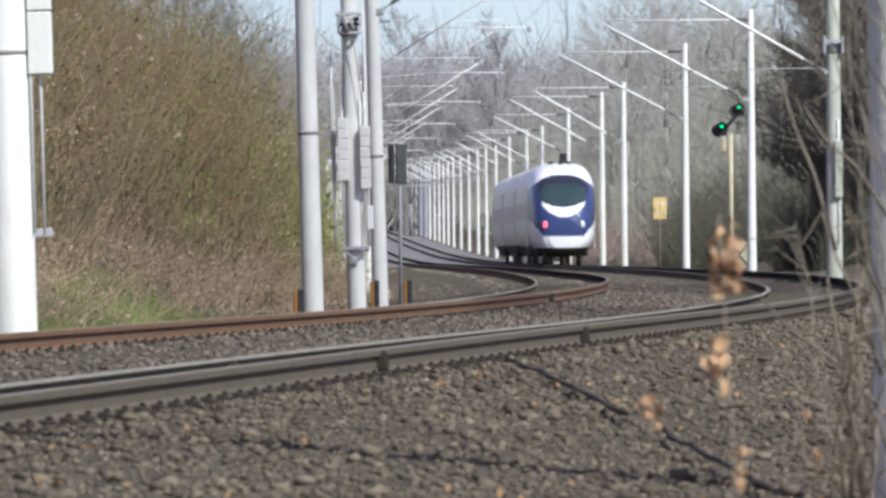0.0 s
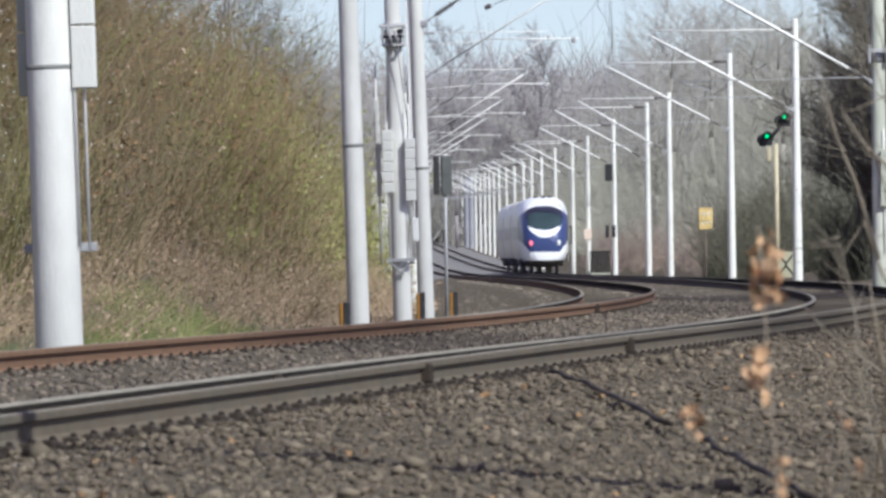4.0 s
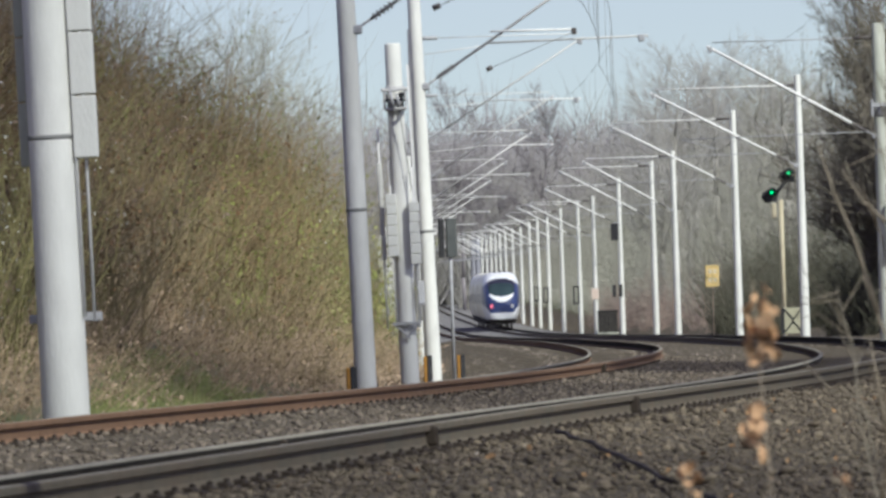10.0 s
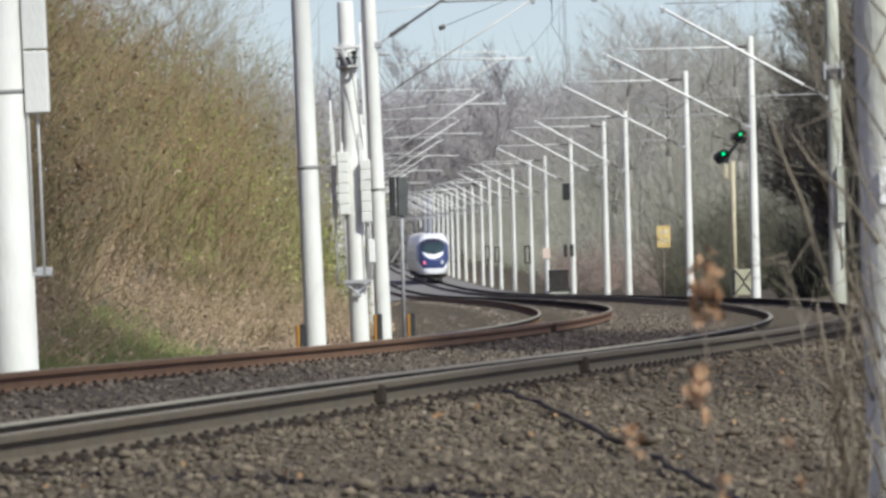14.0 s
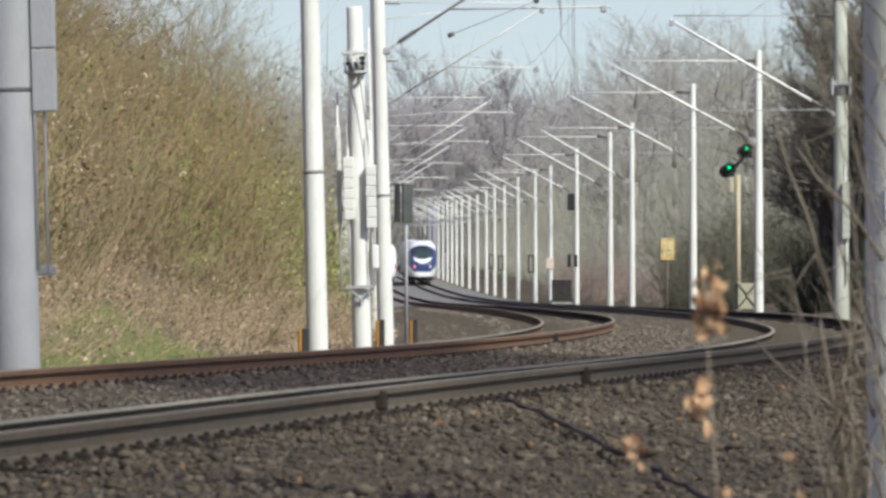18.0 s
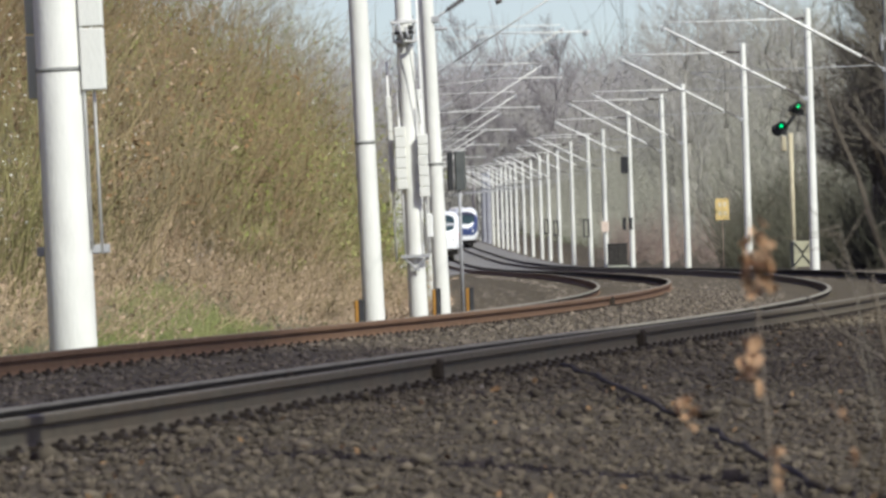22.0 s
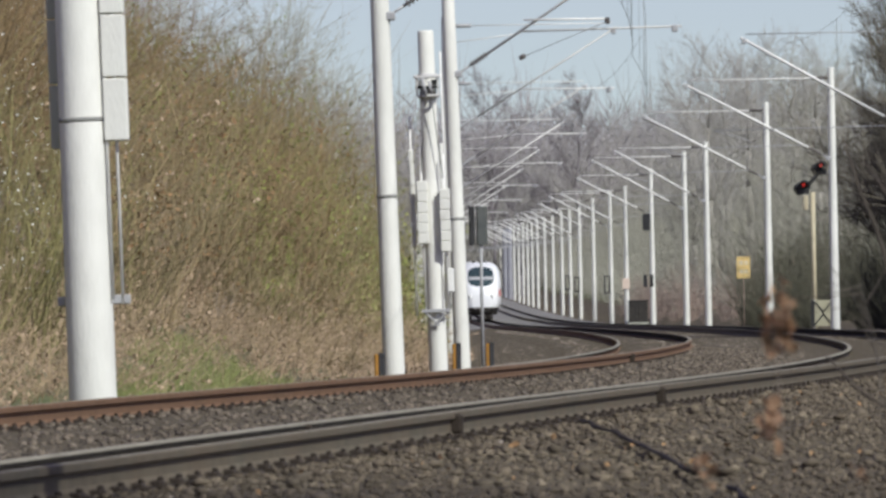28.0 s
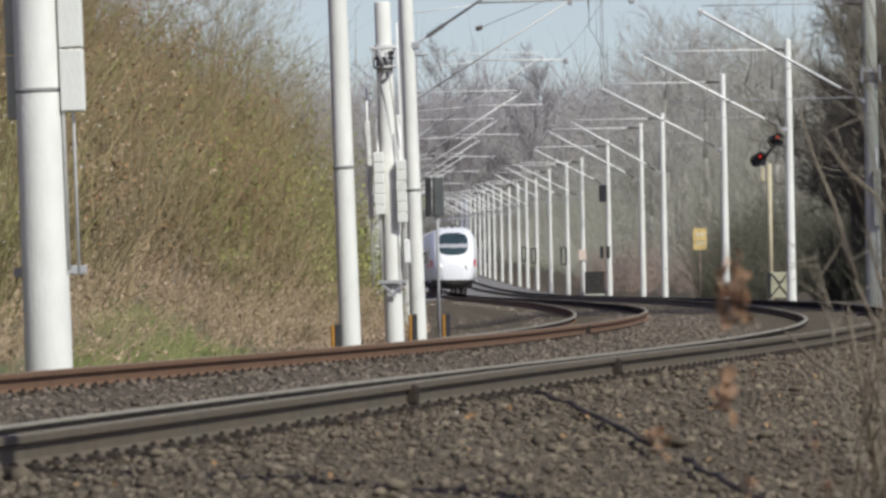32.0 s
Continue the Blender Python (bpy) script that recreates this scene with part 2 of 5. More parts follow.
BARK_FAR = material("bark_far_hazed", (0.24, 0.225, 0.2), (0.32, 0.3, 0.27), 1, 0.95)
TWIG_WOOD = material("twigs_of_the_wood", (0.245, 0.25, 0.193), (0.345, 0.352, 0.28), 0.12, 0.95, per_island=0.1, c3=(0.345, 0.31, 0.268), scale2=0.04, amount2=0.8)
LITTER = material("leaf_litter", (0.28, 0.2, 0.135), (0.46, 0.35, 0.25), 0.8, 0.9, per_island=0.4)
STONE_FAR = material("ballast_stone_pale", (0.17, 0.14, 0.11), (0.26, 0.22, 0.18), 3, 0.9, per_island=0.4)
# skyline twigs and tall far trees: mauve of the haze in their colour
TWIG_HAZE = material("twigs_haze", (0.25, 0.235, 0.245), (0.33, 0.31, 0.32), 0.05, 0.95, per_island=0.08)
TWIG_MAUVE = material("twigs_mauve_hazed", (0.19, 0.172, 0.18), (0.28, 0.255, 0.265), 0.1, 0.95, per_island=0.2)


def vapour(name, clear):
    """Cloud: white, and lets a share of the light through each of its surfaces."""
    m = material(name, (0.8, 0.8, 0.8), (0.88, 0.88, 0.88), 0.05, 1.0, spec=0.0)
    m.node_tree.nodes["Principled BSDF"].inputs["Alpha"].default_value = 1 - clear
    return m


BARK_TWIG = material("twig_bark_brown", (0.05, 0.038, 0.022), (0.1, 0.075, 0.045), 8, 0.9)
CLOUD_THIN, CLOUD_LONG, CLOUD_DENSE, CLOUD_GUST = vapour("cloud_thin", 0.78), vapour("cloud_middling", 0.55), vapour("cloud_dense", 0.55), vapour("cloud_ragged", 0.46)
# far track bed, with the haze over it mixed into the grey
BALLAST_HAZED = material("ballast_hazed_grey", (0.1, 0.096, 0.092), (0.2, 0.194, 0.188), 9, 0.95, bump=0.6, bump_scale=20, c3=(0.24, 0.225, 0.215), scale2=0.15, amount2=0.6)
STEEL_FAR = material("steel_grey_paint", (0.25, 0.25, 0.28), (0.33, 0.33, 0.36), 2, 0.7)
# black for rail faces; on the right rails it stands in for shade
RAIL_BLACK = material("rail_face_black", (0.012, 0.011, 0.01), (0.028, 0.024, 0.02), 5, 0.9, spec=0.1)
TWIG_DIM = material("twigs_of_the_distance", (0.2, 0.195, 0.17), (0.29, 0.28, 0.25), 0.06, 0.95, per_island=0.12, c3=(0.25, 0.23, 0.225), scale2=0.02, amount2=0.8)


# ---- the line: right track's centre, its height and its cant, by the distance ahead ----
def smooth_table(pairs):
    k = np.array(pairs, float)
    ys = np.arange(-400, 4001, 1.0)
    v = np.interp(ys, k[:, 0], k[:, 1])
    w = np.exp(-(np.arange(-24, 25) / 11.0) ** 2)
    return ys, np.convolve(np.pad(v, 24, mode="edge"), w / w.sum(), mode="valid")


_Y, _SLOPE = smooth_table([(-400, .133), (44, .130), (60, .1255), (73, .117), (150, .040), (190, .018), (230, -.005), (262, -.0112), (450, -.0112), (600, -.0119), (4000, -.0121)])
_X = np.concatenate(([0], np.cumsum((_SLOPE[1:] + _SLOPE[:-1]) / 2)))
_X += 0.62 - np.interp(73, _Y, _X)
_, _RISE = smooth_table([(-400, -.95), (20, -.8), (44, -.70), (60, -.615), (73, -.57), (110, -.55), (150, -.53), (300, -.51), (381, -.53), (479, -.55), (569, -.48),
                         (680, -.22), (762, .14), (912, .97), (1100, 2.2), (1500, 5), (4000, 24)])
_, _CANT = smooth_table([(-400, .112), (185, .112), (230, .055), (275, 0), (4000, 0)])
APART = 4.45          # between the two tracks


def centre(y):
    return float(np.interp(y, _Y, _X))


def slope(y):
    return float(np.interp(y, _Y, _SLOPE))


def rail_z(y):
    return EYE + float(np.interp(y, _Y, _RISE))


def beside(y, o, up=0.0):
    """The place o metres to the right of the right track's centre, up metres over its rails."""
    a = math.atan(slope(y))
    return Vector((centre(y) + o * math.cos(a), y - o * math.sin(a), rail_z(y) + up))


def heading(y):
    return -math.degrees(math.atan(slope(y)))


# ---- shapes ----
def mesh_of(name, verts, faces, mats, face_mat=None, smooth=False):
    me = bpy.data.meshes.new(name)
    me.from_pydata([tuple(v) for v in verts], [], faces)
    for m in (mats if isinstance(mats, (list, tuple)) else [mats]):
        me.materials.append(m)
    if face_mat is not None:
        me.polygons.foreach_set("material_index", face_mat)
    if smooth:
        me.polygons.foreach_set("use_smooth", [True] * len(me.polygons))
    me.update()
    return me


def mesh_from_arrays(name, verts, tris, mat, smooth=False):
    me = bpy.data.meshes.new(name)
    v, f = np.asarray(verts, np.float32), np.asarray(tris, np.int32)
    me.vertices.add(len(v))
    me.vertices.foreach_set("co", v.ravel())
    me.loops.add(f.size)
    me.loops.foreach_set("vertex_index", f.ravel())
    me.polygons.add(len(f))
    me.polygons.foreach_set("loop_start", np.arange(0, f.size, 3, dtype=np.int32))
    if smooth:
        me.polygons.foreach_set("use_smooth", np.ones(len(f), dtype=bool))
    me.materials.append(mat)
    me.update(calc_edges=True)
    return me


def bm_mesh(name, bm, mat, smooth=False):
    bmesh.ops.recalc_face_normals(bm, faces=bm.faces)
    me = bpy.data.meshes.new(name)
    for f in bm.faces:
        f.smooth = smooth
    bm.to_mesh(me)
    bm.free()
    me.materials.append(mat)
    return me


def part(name, data, parent, label="", m=None):
    ob = new(name, data)
    ob.parent = parent
    if m is not None:
        ob.matrix_local = m
    return tagged(ob, label)


def thing(name, label, category, group="", kind="", m=None, data=None):
    ob = new(name, data)
    if m is not None:
        ob.matrix_world = m
    return tagged(ob, label, category, group, kind)


def add_box(bm, size, at=(0, 0, 0), bevel=0.0, turn=None):
    m = Matrix.Translation(at) @ (turn or Matrix()) @ Matrix.Diagonal((*size, 1))
    r = bmesh.ops.create_cube(bm, size=1, matrix=m)
    if bevel:
        es = list({e for v in r["verts"] for e in v.link_edges})
        bmesh.ops.bevel(bm, geom=es, offset=bevel, segments=1, affect="EDGES", clamp_overlap=True)


def box(name, size, mat, at=(0, 0, 0), bevel=0.0, turn=None):
    bm = bmesh.new()
    add_box(bm, size, at, bevel, turn)
    return bm_mesh(name, bm, mat)


def add_tube(bm, a, b, r, r2=None, n=10):
    a, b = Vector(a), Vector(b)
    d = b - a
    m = Matrix.Translation((a + b) / 2) @ d.to_track_quat("Z", "Y").to_matrix().to_4x4()
    bmesh.ops.create_cone(bm, cap_ends=True, segments=n, radius1=r, radius2=r if r2 is None else r2, depth=d.length, matrix=m)


def tube(name, a, b, r, mat, r2=None, n=10):
    bm = bmesh.new()
    add_tube(bm, a, b, r, r2, n)
    me = bm_mesh(name, bm, mat, True)
    for p in me.polygons:
        p.use_smooth = len(p.vertices) == 4
    return me


def tubes(name, ends, r, mat, n=6):
    bm = bmesh.new()
    for a, b in ends:
        add_tube(bm, a, b, r, n=n)
    return bm_mesh(name, bm, mat, True)


def bent_tube(name, pts, radii, mat, n=7):
    """One tapering tube through a row of places."""
    verts, faces = [], []
    for i, p in enumerate(pts):
        d = (pts[min(i + 1, len(pts) - 1)] - pts[max(i - 1, 0)]).normalized()
        a = d.orthogonal().normalized() if i == 0 else (a - d * a.dot(d)).normalized()
        b = d.cross(a)
        verts += [p + (a * math.cos(2 * math.pi * k / n) + b * math.sin(2 * math.pi * k / n)) * radii[i] for k in range(n)]
    for i in range(len(pts) - 1):
        faces += [(i * n + k, i * n + (k + 1) % n, (i + 1) * n + (k + 1) % n, (i + 1) * n + k) for k in range(n)]
    faces += [tuple(range(n - 1, -1, -1)), tuple((len(pts) - 1) * n + k for k in range(n))]
    return mesh_of(name, verts, faces, mat, smooth=True)


def sweep(name, outline, path, mats, face_mat=None):
    """A profile (across, up) drawn along path, a list of (place, right, up)."""
    k = len(outline)
    verts = [p + r * o + u * h for p, r, u in path for o, h in outline]
    faces, fm = [], []
    for i in range(len(path) - 1):
        for j in range(k):
            a, b = i * k + j, i * k + (j + 1) % k
            faces.append((a, b, b + k, a + k))
            fm.append(face_mat[j] if face_mat else 0)
    faces += [tuple(range(k - 1, -1, -1)), tuple(range((len(path) - 1) * k, len(path) * k))]
    fm += [0, 0]
    return mesh_of(name, verts, faces, mats, fm)


# ---- fair-weather clouds out of view, added for their shadows, which the wind carries towards the camera ----
# GUST: a made-up second wind for the cloud that shades the slope
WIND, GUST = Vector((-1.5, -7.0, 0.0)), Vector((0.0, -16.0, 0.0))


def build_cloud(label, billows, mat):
    """One loose cloud, unseen, 350 m up on the side of the sun: flat billows grown together."""
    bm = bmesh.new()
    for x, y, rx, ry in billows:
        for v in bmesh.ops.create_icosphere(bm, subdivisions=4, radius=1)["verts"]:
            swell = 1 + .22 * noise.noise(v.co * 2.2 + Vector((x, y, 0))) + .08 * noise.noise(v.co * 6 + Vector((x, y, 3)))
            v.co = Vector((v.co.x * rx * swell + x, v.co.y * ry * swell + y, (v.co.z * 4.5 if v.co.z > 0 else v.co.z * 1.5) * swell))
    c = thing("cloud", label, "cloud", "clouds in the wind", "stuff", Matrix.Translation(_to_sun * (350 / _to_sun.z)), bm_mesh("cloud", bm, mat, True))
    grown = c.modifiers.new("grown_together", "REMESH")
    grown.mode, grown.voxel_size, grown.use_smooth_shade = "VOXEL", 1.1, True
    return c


clouds = [build_cloud("thin torn white cloud out of view, added for its light shade", ((8, 121, 18, 9), (15, 174, 27, 12), (-6, 150, 8, 17), (-2, 197, 13, 13), (38, 197, 14, 13)), CLOUD_THIN),
          build_cloud("small dense white cloud out of view, added for its deep shade", ((22.5, 217, 14, 14), (15.5, 228, 4, 6), (10.5, 206, 3.4, 5.5), (43, 227, 28, 15), (56, 247, 11, 9)), CLOUD_DENSE),
          build_cloud("ragged white cloud out of view, added to shade the slope", ((-20, 280, 9, 15), (-16, 300, 10, 17), (-19, 321, 9.6, 16), (-17.6, 342, 9.6, 18), (-17, 364, 10, 17), (-20, 384, 9, 14)), CLOUD_GUST),
          build_cloud("long white cloud out of view, added to shade the wood", [(67 + 7.5 * k, 455 + 35 * k, 20, 26) for k in range(7)], CLOUD_LONG)]

# ---- ground: one sheet, with the track bed, the ditch and the cutting in it ----
_PROFILE_O = [-9000, -600, -120, -40, -26, -21, -17, -14, -11.5, -10.2, -9.2, -8.4, -7.6, -6.9, -6.2, -5.6, -3.4, -2.6, -1.7, 1.9, 2.6, 3.5, 5, 7, 8.5, 10, 12.5, 16, 22, 40, 120, 600, 9000]


def ground_z(x, y):
    """The ground's height; x, y may be arrays."""
    x, y = np.asarray(x, float), np.asarray(y, float)
    o = (x - np.interp(y, _Y, _X)) * np.cos(np.arctan(np.interp(y, _Y, _SLOPE)))
    base = EYE + np.interp(y, _Y, _RISE)
    cut = np.interp(y, [-50, 60, 100, 230, 330, 700, 1200, 4000], [0.5, 1.2, 4.6, 5.2, 2.4, 2.0, 2.0, 2.0])
    cut_r = np.interp(y, [-50, 120, 190, 330, 700, 1200, 4000], [0.0, 0.2, 0.8, 1.2, 1.6, 2.0, 2.0])
    bed = np.interp(o, [-10.2, -9.2, -7.6, -6.6, -6.0, -3.4, -2.6, -1.7, 1.9, 2.6, 5, 8.5, 10, 16],
                    [-.42, -.5, -.46, -.32, -.19, -.19, -.21, -.19, -.18, -.21, -.34, -.85, -.95, -1.0])
    left = cut * np.interp(-o, [9.2, 10.2, 17, 21, 40], [0, .06, .8, 1.0, 1.05])
    right = cut_r * np.interp(o, [6, 9, 16, 40], [0, .6, 1.3, 1.6])
    lift = np.clip((y - 150) / 100, 0, 1) * np.interp(o, [4, 8.5, 16], [0, .55, .8])
    cant = -np.interp(y, _Y, _CANT) * np.interp(o, [-7, -6.1, -5.2, -3.7, -2.0, -.75, .75, 2, 4], [.9, 1.0, 1.0, 0, .5, 1.0, 0, 0, 0])
    z = base + bed + left + right + lift + cant
    wave = 0.25 * np.sin(x * 0.21 + y * 0.13) * np.sin(y * 0.17 - x * 0.05)
    return z + wave * np.clip((np.abs(o + 2) - 8) / 6, 0, 1)


def build_ground():
    ys = sorted(set(list(np.arange(-60, 30, 6)) + list(np.arange(30, 110, 1.0)) + list(np.arange(110, 320, 2.5)) + list(np.arange(320, 1300, 12))
                    + list(np.arange(1300, 4000, 150)) + [-380, -200, 4000, 9000]))
    os_ = sorted(set(_PROFILE_O + list(np.arange(2, 10, 0.5)) + list(np.arange(-24, -9, 1.0))))
    verts = np.array([(centre(y) + o, y, 0) for y in ys for o in os_])
    verts[:, 2] = ground_z(verts[:, 0], verts[:, 1])
    k = len(os_)
    i, j = np.meshgrid(np.arange(len(ys) - 1), np.arange(k - 1), indexing="ij")
    a = (i * k + j).ravel()
    tris = np.concatenate([np.stack([a, a + 1, a + k + 1], 1), np.stack([a, a + k + 1, a + k], 1)])
    me = mesh_from_arrays("ground", verts, tris, EARTH, True)
    me.materials.append(GRAVEL)
    me.materials.append(BALLAST_HAZED)
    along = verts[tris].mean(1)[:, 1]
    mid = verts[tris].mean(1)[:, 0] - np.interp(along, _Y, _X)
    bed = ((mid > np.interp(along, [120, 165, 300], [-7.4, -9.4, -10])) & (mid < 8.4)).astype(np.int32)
    bed[(bed > 0) & (along > 500) & (mid > -7.6) & (mid < 3.4)] = 2       # bed paled down the line: haze put into its colour
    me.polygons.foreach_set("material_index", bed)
    thing("ground", "brown earth and gravel ground with a cutting beside the line", "ground", kind="structure", data=me)


build_ground()

# ---- tracks ----
RAIL_OUTLINE = [(-.075, -.172), (.075, -.172), (.075, -.161), (.022, -.146), (.0085, -.13), (.0085, -.06), (.037, -.046), (.0375, -.02), (.0375, -.012), (.03, -.002),
                (-.03, -.002), (-.0375, -.012), (-.037, -.046), (-.0085, -.06), (-.0085, -.13), (-.022, -.146), (-.075, -.161)]


def rail_up(y, o, side):
    """The rail's height over the right track's outer rail: the cant of the curve."""
    c = float(np.interp(y, _Y, _CANT))
    return (-c if side < 0 else 0.0) - (c * .25 if o < -2 else 0.0)


def rail_path(o, y0, y1, side):
    path, y = [], y0
    while y <= y1:
        a = math.atan(slope(y))
        up = rail_up(y, o, side)
        path.append((beside(y, o, up), Vector((math.cos(a), -math.sin(a), 0)), Vector((0, 0, 1))))
        y += 1.5 if y < 260 else (6 if y < 700 else 25)
    return path


def clip_mesh():
    """A rail fastening: base plate, bent spring clip and screw."""
    bm = bmesh.new()
    add_box(bm, (.13, .19, .024), (0.0, 0, .012), .006)
    add_box(bm, (.07, .15, .034), (-.02, 0, .03), .012)
    add_tube(bm, (-.005, 0, .02), (-.005, 0, .066), .012, n=6)
    add_tube(bm, (-.005, 0, .045), (-.005, 0, .06), .019, n=6)
    return bm_mesh("rail_clip", bm, CLIP)


def sleeper_mesh():
    bm = bmesh.new()
    for s in (-1, 1):
        add_box(bm, (.9, .27, .2), (s * .78, 0, -.1), .03)
    add_box(bm, (.9, .2, .16), (0, 0, -.11), .02)
    return bm_mesh("sleeper", bm, SLEEPER)


def build_track(o0, label, web, clip, sleeper, pad):
    track = thing("railway_track", label, "railway track", "tracks of the line", "structure")
    for side in (-1, 1):
        # left faces of the right rails are black: their shaded side, painted
        part("rail", sweep("rail", RAIL_OUTLINE, rail_path(o0 + side * .752, 12, 1500, side), [web, RAIL_TOP, RAIL_BLACK], [0] * 6 + ([2, 1, 1] if side < 0 else [0, 0, 0]) + [1, 0] + ([0] * 6 if side < 0 else [2, 2, 2, 2, 0, 0])), track)
    y, step, n = 34.0, 0.6, 0
    while y < 160:
        yaw = heading(y)
        c = float(np.interp(y, _Y, _CANT))
        ca = math.degrees(math.atan(c / 1.5))
        if n < 250:
            at = beside(y, o0, -.222 + (rail_up(y, o0, -1) + rail_up(y, o0, 1)) / 2)
            part("sleeper", sleeper, track, m=pose(*at, 0, -ca, yaw))
            for side in (-1, 1):
                e = beside(y, o0 + side * (.752) + .115, -.19 + rail_up(y, o0, side))
                part("rail_clip", clip, track, m=pose(*e, 0, 0, yaw + random.uniform(-4, 4)))
        y += step
        n += 1
    for yj, side in pad:
        e = beside(yj, o0 + side * .752, rail_up(yj, o0, side))
        part("rail_joint_strap", box("rail_joint_strap", (.17, .08, .14), CLIP, (0, 0, -.085), .02), track, "dark steel strap over the rail", m=pose(*e, 0, 0, heading(yj)))
    return track


_clip, _sleeper = clip_mesh(), sleeper_mesh()


# ---- masts of the overhead line ----
def round_shaft(name, h, r0, r1, mat, n=20, below=0.6):
    verts, faces = [], []
    rings = [(-below, r0 * 1.01), (0, r0), (h * .33, r0 + (r1 - r0) * .33), (h * .66, r0 + (r1 - r0) * .66), (h - .03, r1), (h, r1 * .9)]
    for z, r in rings:
        verts += [(r * math.cos(2 * math.pi * i / n), r * math.sin(2 * math.pi * i / n), z) for i in range(n)]
    for k in range(len(rings) - 1):
        faces += [(k * n + i, k * n + (i + 1) % n, (k + 1) * n + (i + 1) % n, (k + 1) * n + i) for i in range(n)]
    faces.append(tuple((len(rings) - 1) * n + i for i in range(n)))
    me = mesh_of(name, verts, faces, mat, smooth=True)
    me.polygons[len(faces) - 1].use_smooth = False
    return me


def ring_band(h, r, mat=None, tall=.05):
    return tube("band", (0, 0, h - tall / 2), (0, 0, h + tall / 2), r, mat or BAND, n=20)


def add_cantilever(mast, reach, low, high, top, r_mast, thick=.035, tube_mat=None, steady=5.6, top_mat=None, top_thick=.013, cap=None, registration=None):
    """The bracket that carries the wires: insulators, inclined tube, top tube, steady arm. reach < 0: to the left."""
    s = math.copysign(1, reach)
    tube_mat = tube_mat or GALV
    a, b = Vector((s * r_mast, 0, low)), Vector((reach, 0, high))
    d = (b - a).normalized()
    p, q = a + d * .12, a + d * .78
    part("clamp", box("clamp", (.2, .22, .14), GALV_DULL, (s * r_mast, 0, low), .02), mast)
    bm = bmesh.new()
    add_tube(bm, p + d * .16, q, .026, n=8)
    for i in range(5):
        c = p + d * (.24 + i * .075)
        add_tube(bm, c - d * .018, c + d * .018, .062, .05, n=10)
    part("insulator", bm_mesh("insulator", bm, cap or INSULATOR, False), mast, "ribbed insulator")
    part("foot_rod", tube("foot_rod", a, p + d * .18, .022, GALV_DULL, n=8), mast)
    part("inclined_tube", tube("inclined_tube", q, b + d * .1, thick, tube_mat, n=8), mast)
    e = Vector((reach - s * .05, 0, top))
    g = Vector((s * r_mast, 0, top))
    part("top_insulator", tube("top_insulator", g, g + Vector((s * .55, 0, 0)), .05, cap or INSULATOR, n=8), mast)
    part("top_tube", tube("top_tube", g + Vector((s * .5, 0, 0)), e, top_thick, top_mat or GALV_DULL, n=8), mast)
    if registration:
        # a level tube from the inclined one out over the wire, braced to the mast, with a bright steady arm above it
        z, out, arm = registration
        f = (z - low) / (high - low)
        x0 = s * r_mast + f * (reach - s * r_mast)
        part("registration_tube", tube("registration_tube", (x0, 0, z), (out, 0, z - .02), thick * .75, top_mat or GALV, n=8), mast)
        part("brace", tube("brace", (s * r_mast, 0, z - .16), (x0, 0, z - .04), .009, GALV, n=6), mast)
        part("end_clamp", box("end_clamp", (.12, .1, .14), GALV_DULL, (out - s * .14, 0, z - .06), .02), mast)
        if arm:
            part("steady_arm", tube("steady_arm", (x0 + s * .08, -.05, z + .22), (x0 + s * 1.66, -.05, z + .18), .02, GALV, n=8), mast, "bright steel steady arm")
            part("wire_clamp", box("wire_clamp", (.1, .1, .13), INSULATOR, (x0 + s * 1.7, -.05, z + .14), .02), mast)
            part("stay_wire", tube("stay_wire", (x0 + s * .02, -.05, z - .5), (x0 + s * 1.68, -.05, z + .12), .007, WIRE, n=5), mast)
            part("stay_insulator", tube("stay_insulator", (x0 - s * .03, -.05, z - .52), (x0 + s * .09, -.05, z - .47), .045, INSULATOR, n=8), mast)
        return part("messenger_clamp", box("messenger_clamp", (.12, .1, .16), GALV_DULL, (reach, 0, high - .05), .02), mast)
    h0 = a + d * ((steady + .35 - low) / max(d.z, .1))
    part("steady_arm", tubes("steady_arm", [(h0, (reach + s * .9, 0, steady + .3)), ((reach + s * .9, 0, steady + .3), (reach - s * .1, 0, steady))], thick * .3, GALV_DULL, 6), mast)
    part("messenger_clamp", box("messenger_clamp", (.12, .1, .16), GALV_DULL, (reach, 0, high - .05), .02), mast)


ROW_R = "masts on the far side of the line"
ROW_L = "masts on the near bank of the line"


def right_mast(y, o, h, reach, extras=(), r0=.155, r1=.105, low=5.3, high=7.75, top=7.95, mat=None):
    at = beside(y, o)
    m = thing("catenary_mast", "slender pale concrete mast with a steel bracket for the overhead line", "catenary mast", ROW_R, m=pose(*at, 0, 0, heading(y)))
    part("shaft", round_shaft("shaft", h, r0, r1, mat or CONCRETE, 14, 1.2), m)
    add_cantilever(m, reach, low, high, top, r1, .045, top_mat=GALV, top_thick=.02)
    return m


def mast_distance(turn, o):
    """Where the row of masts, o metres beside the line, crosses the way that turns so many milliradians to the right."""
    best = min(np.arange(190, 1500, .5), key=lambda y: abs(beside(y, o).x / beside(y, o).y * 1000 - turn))
    return float(best)


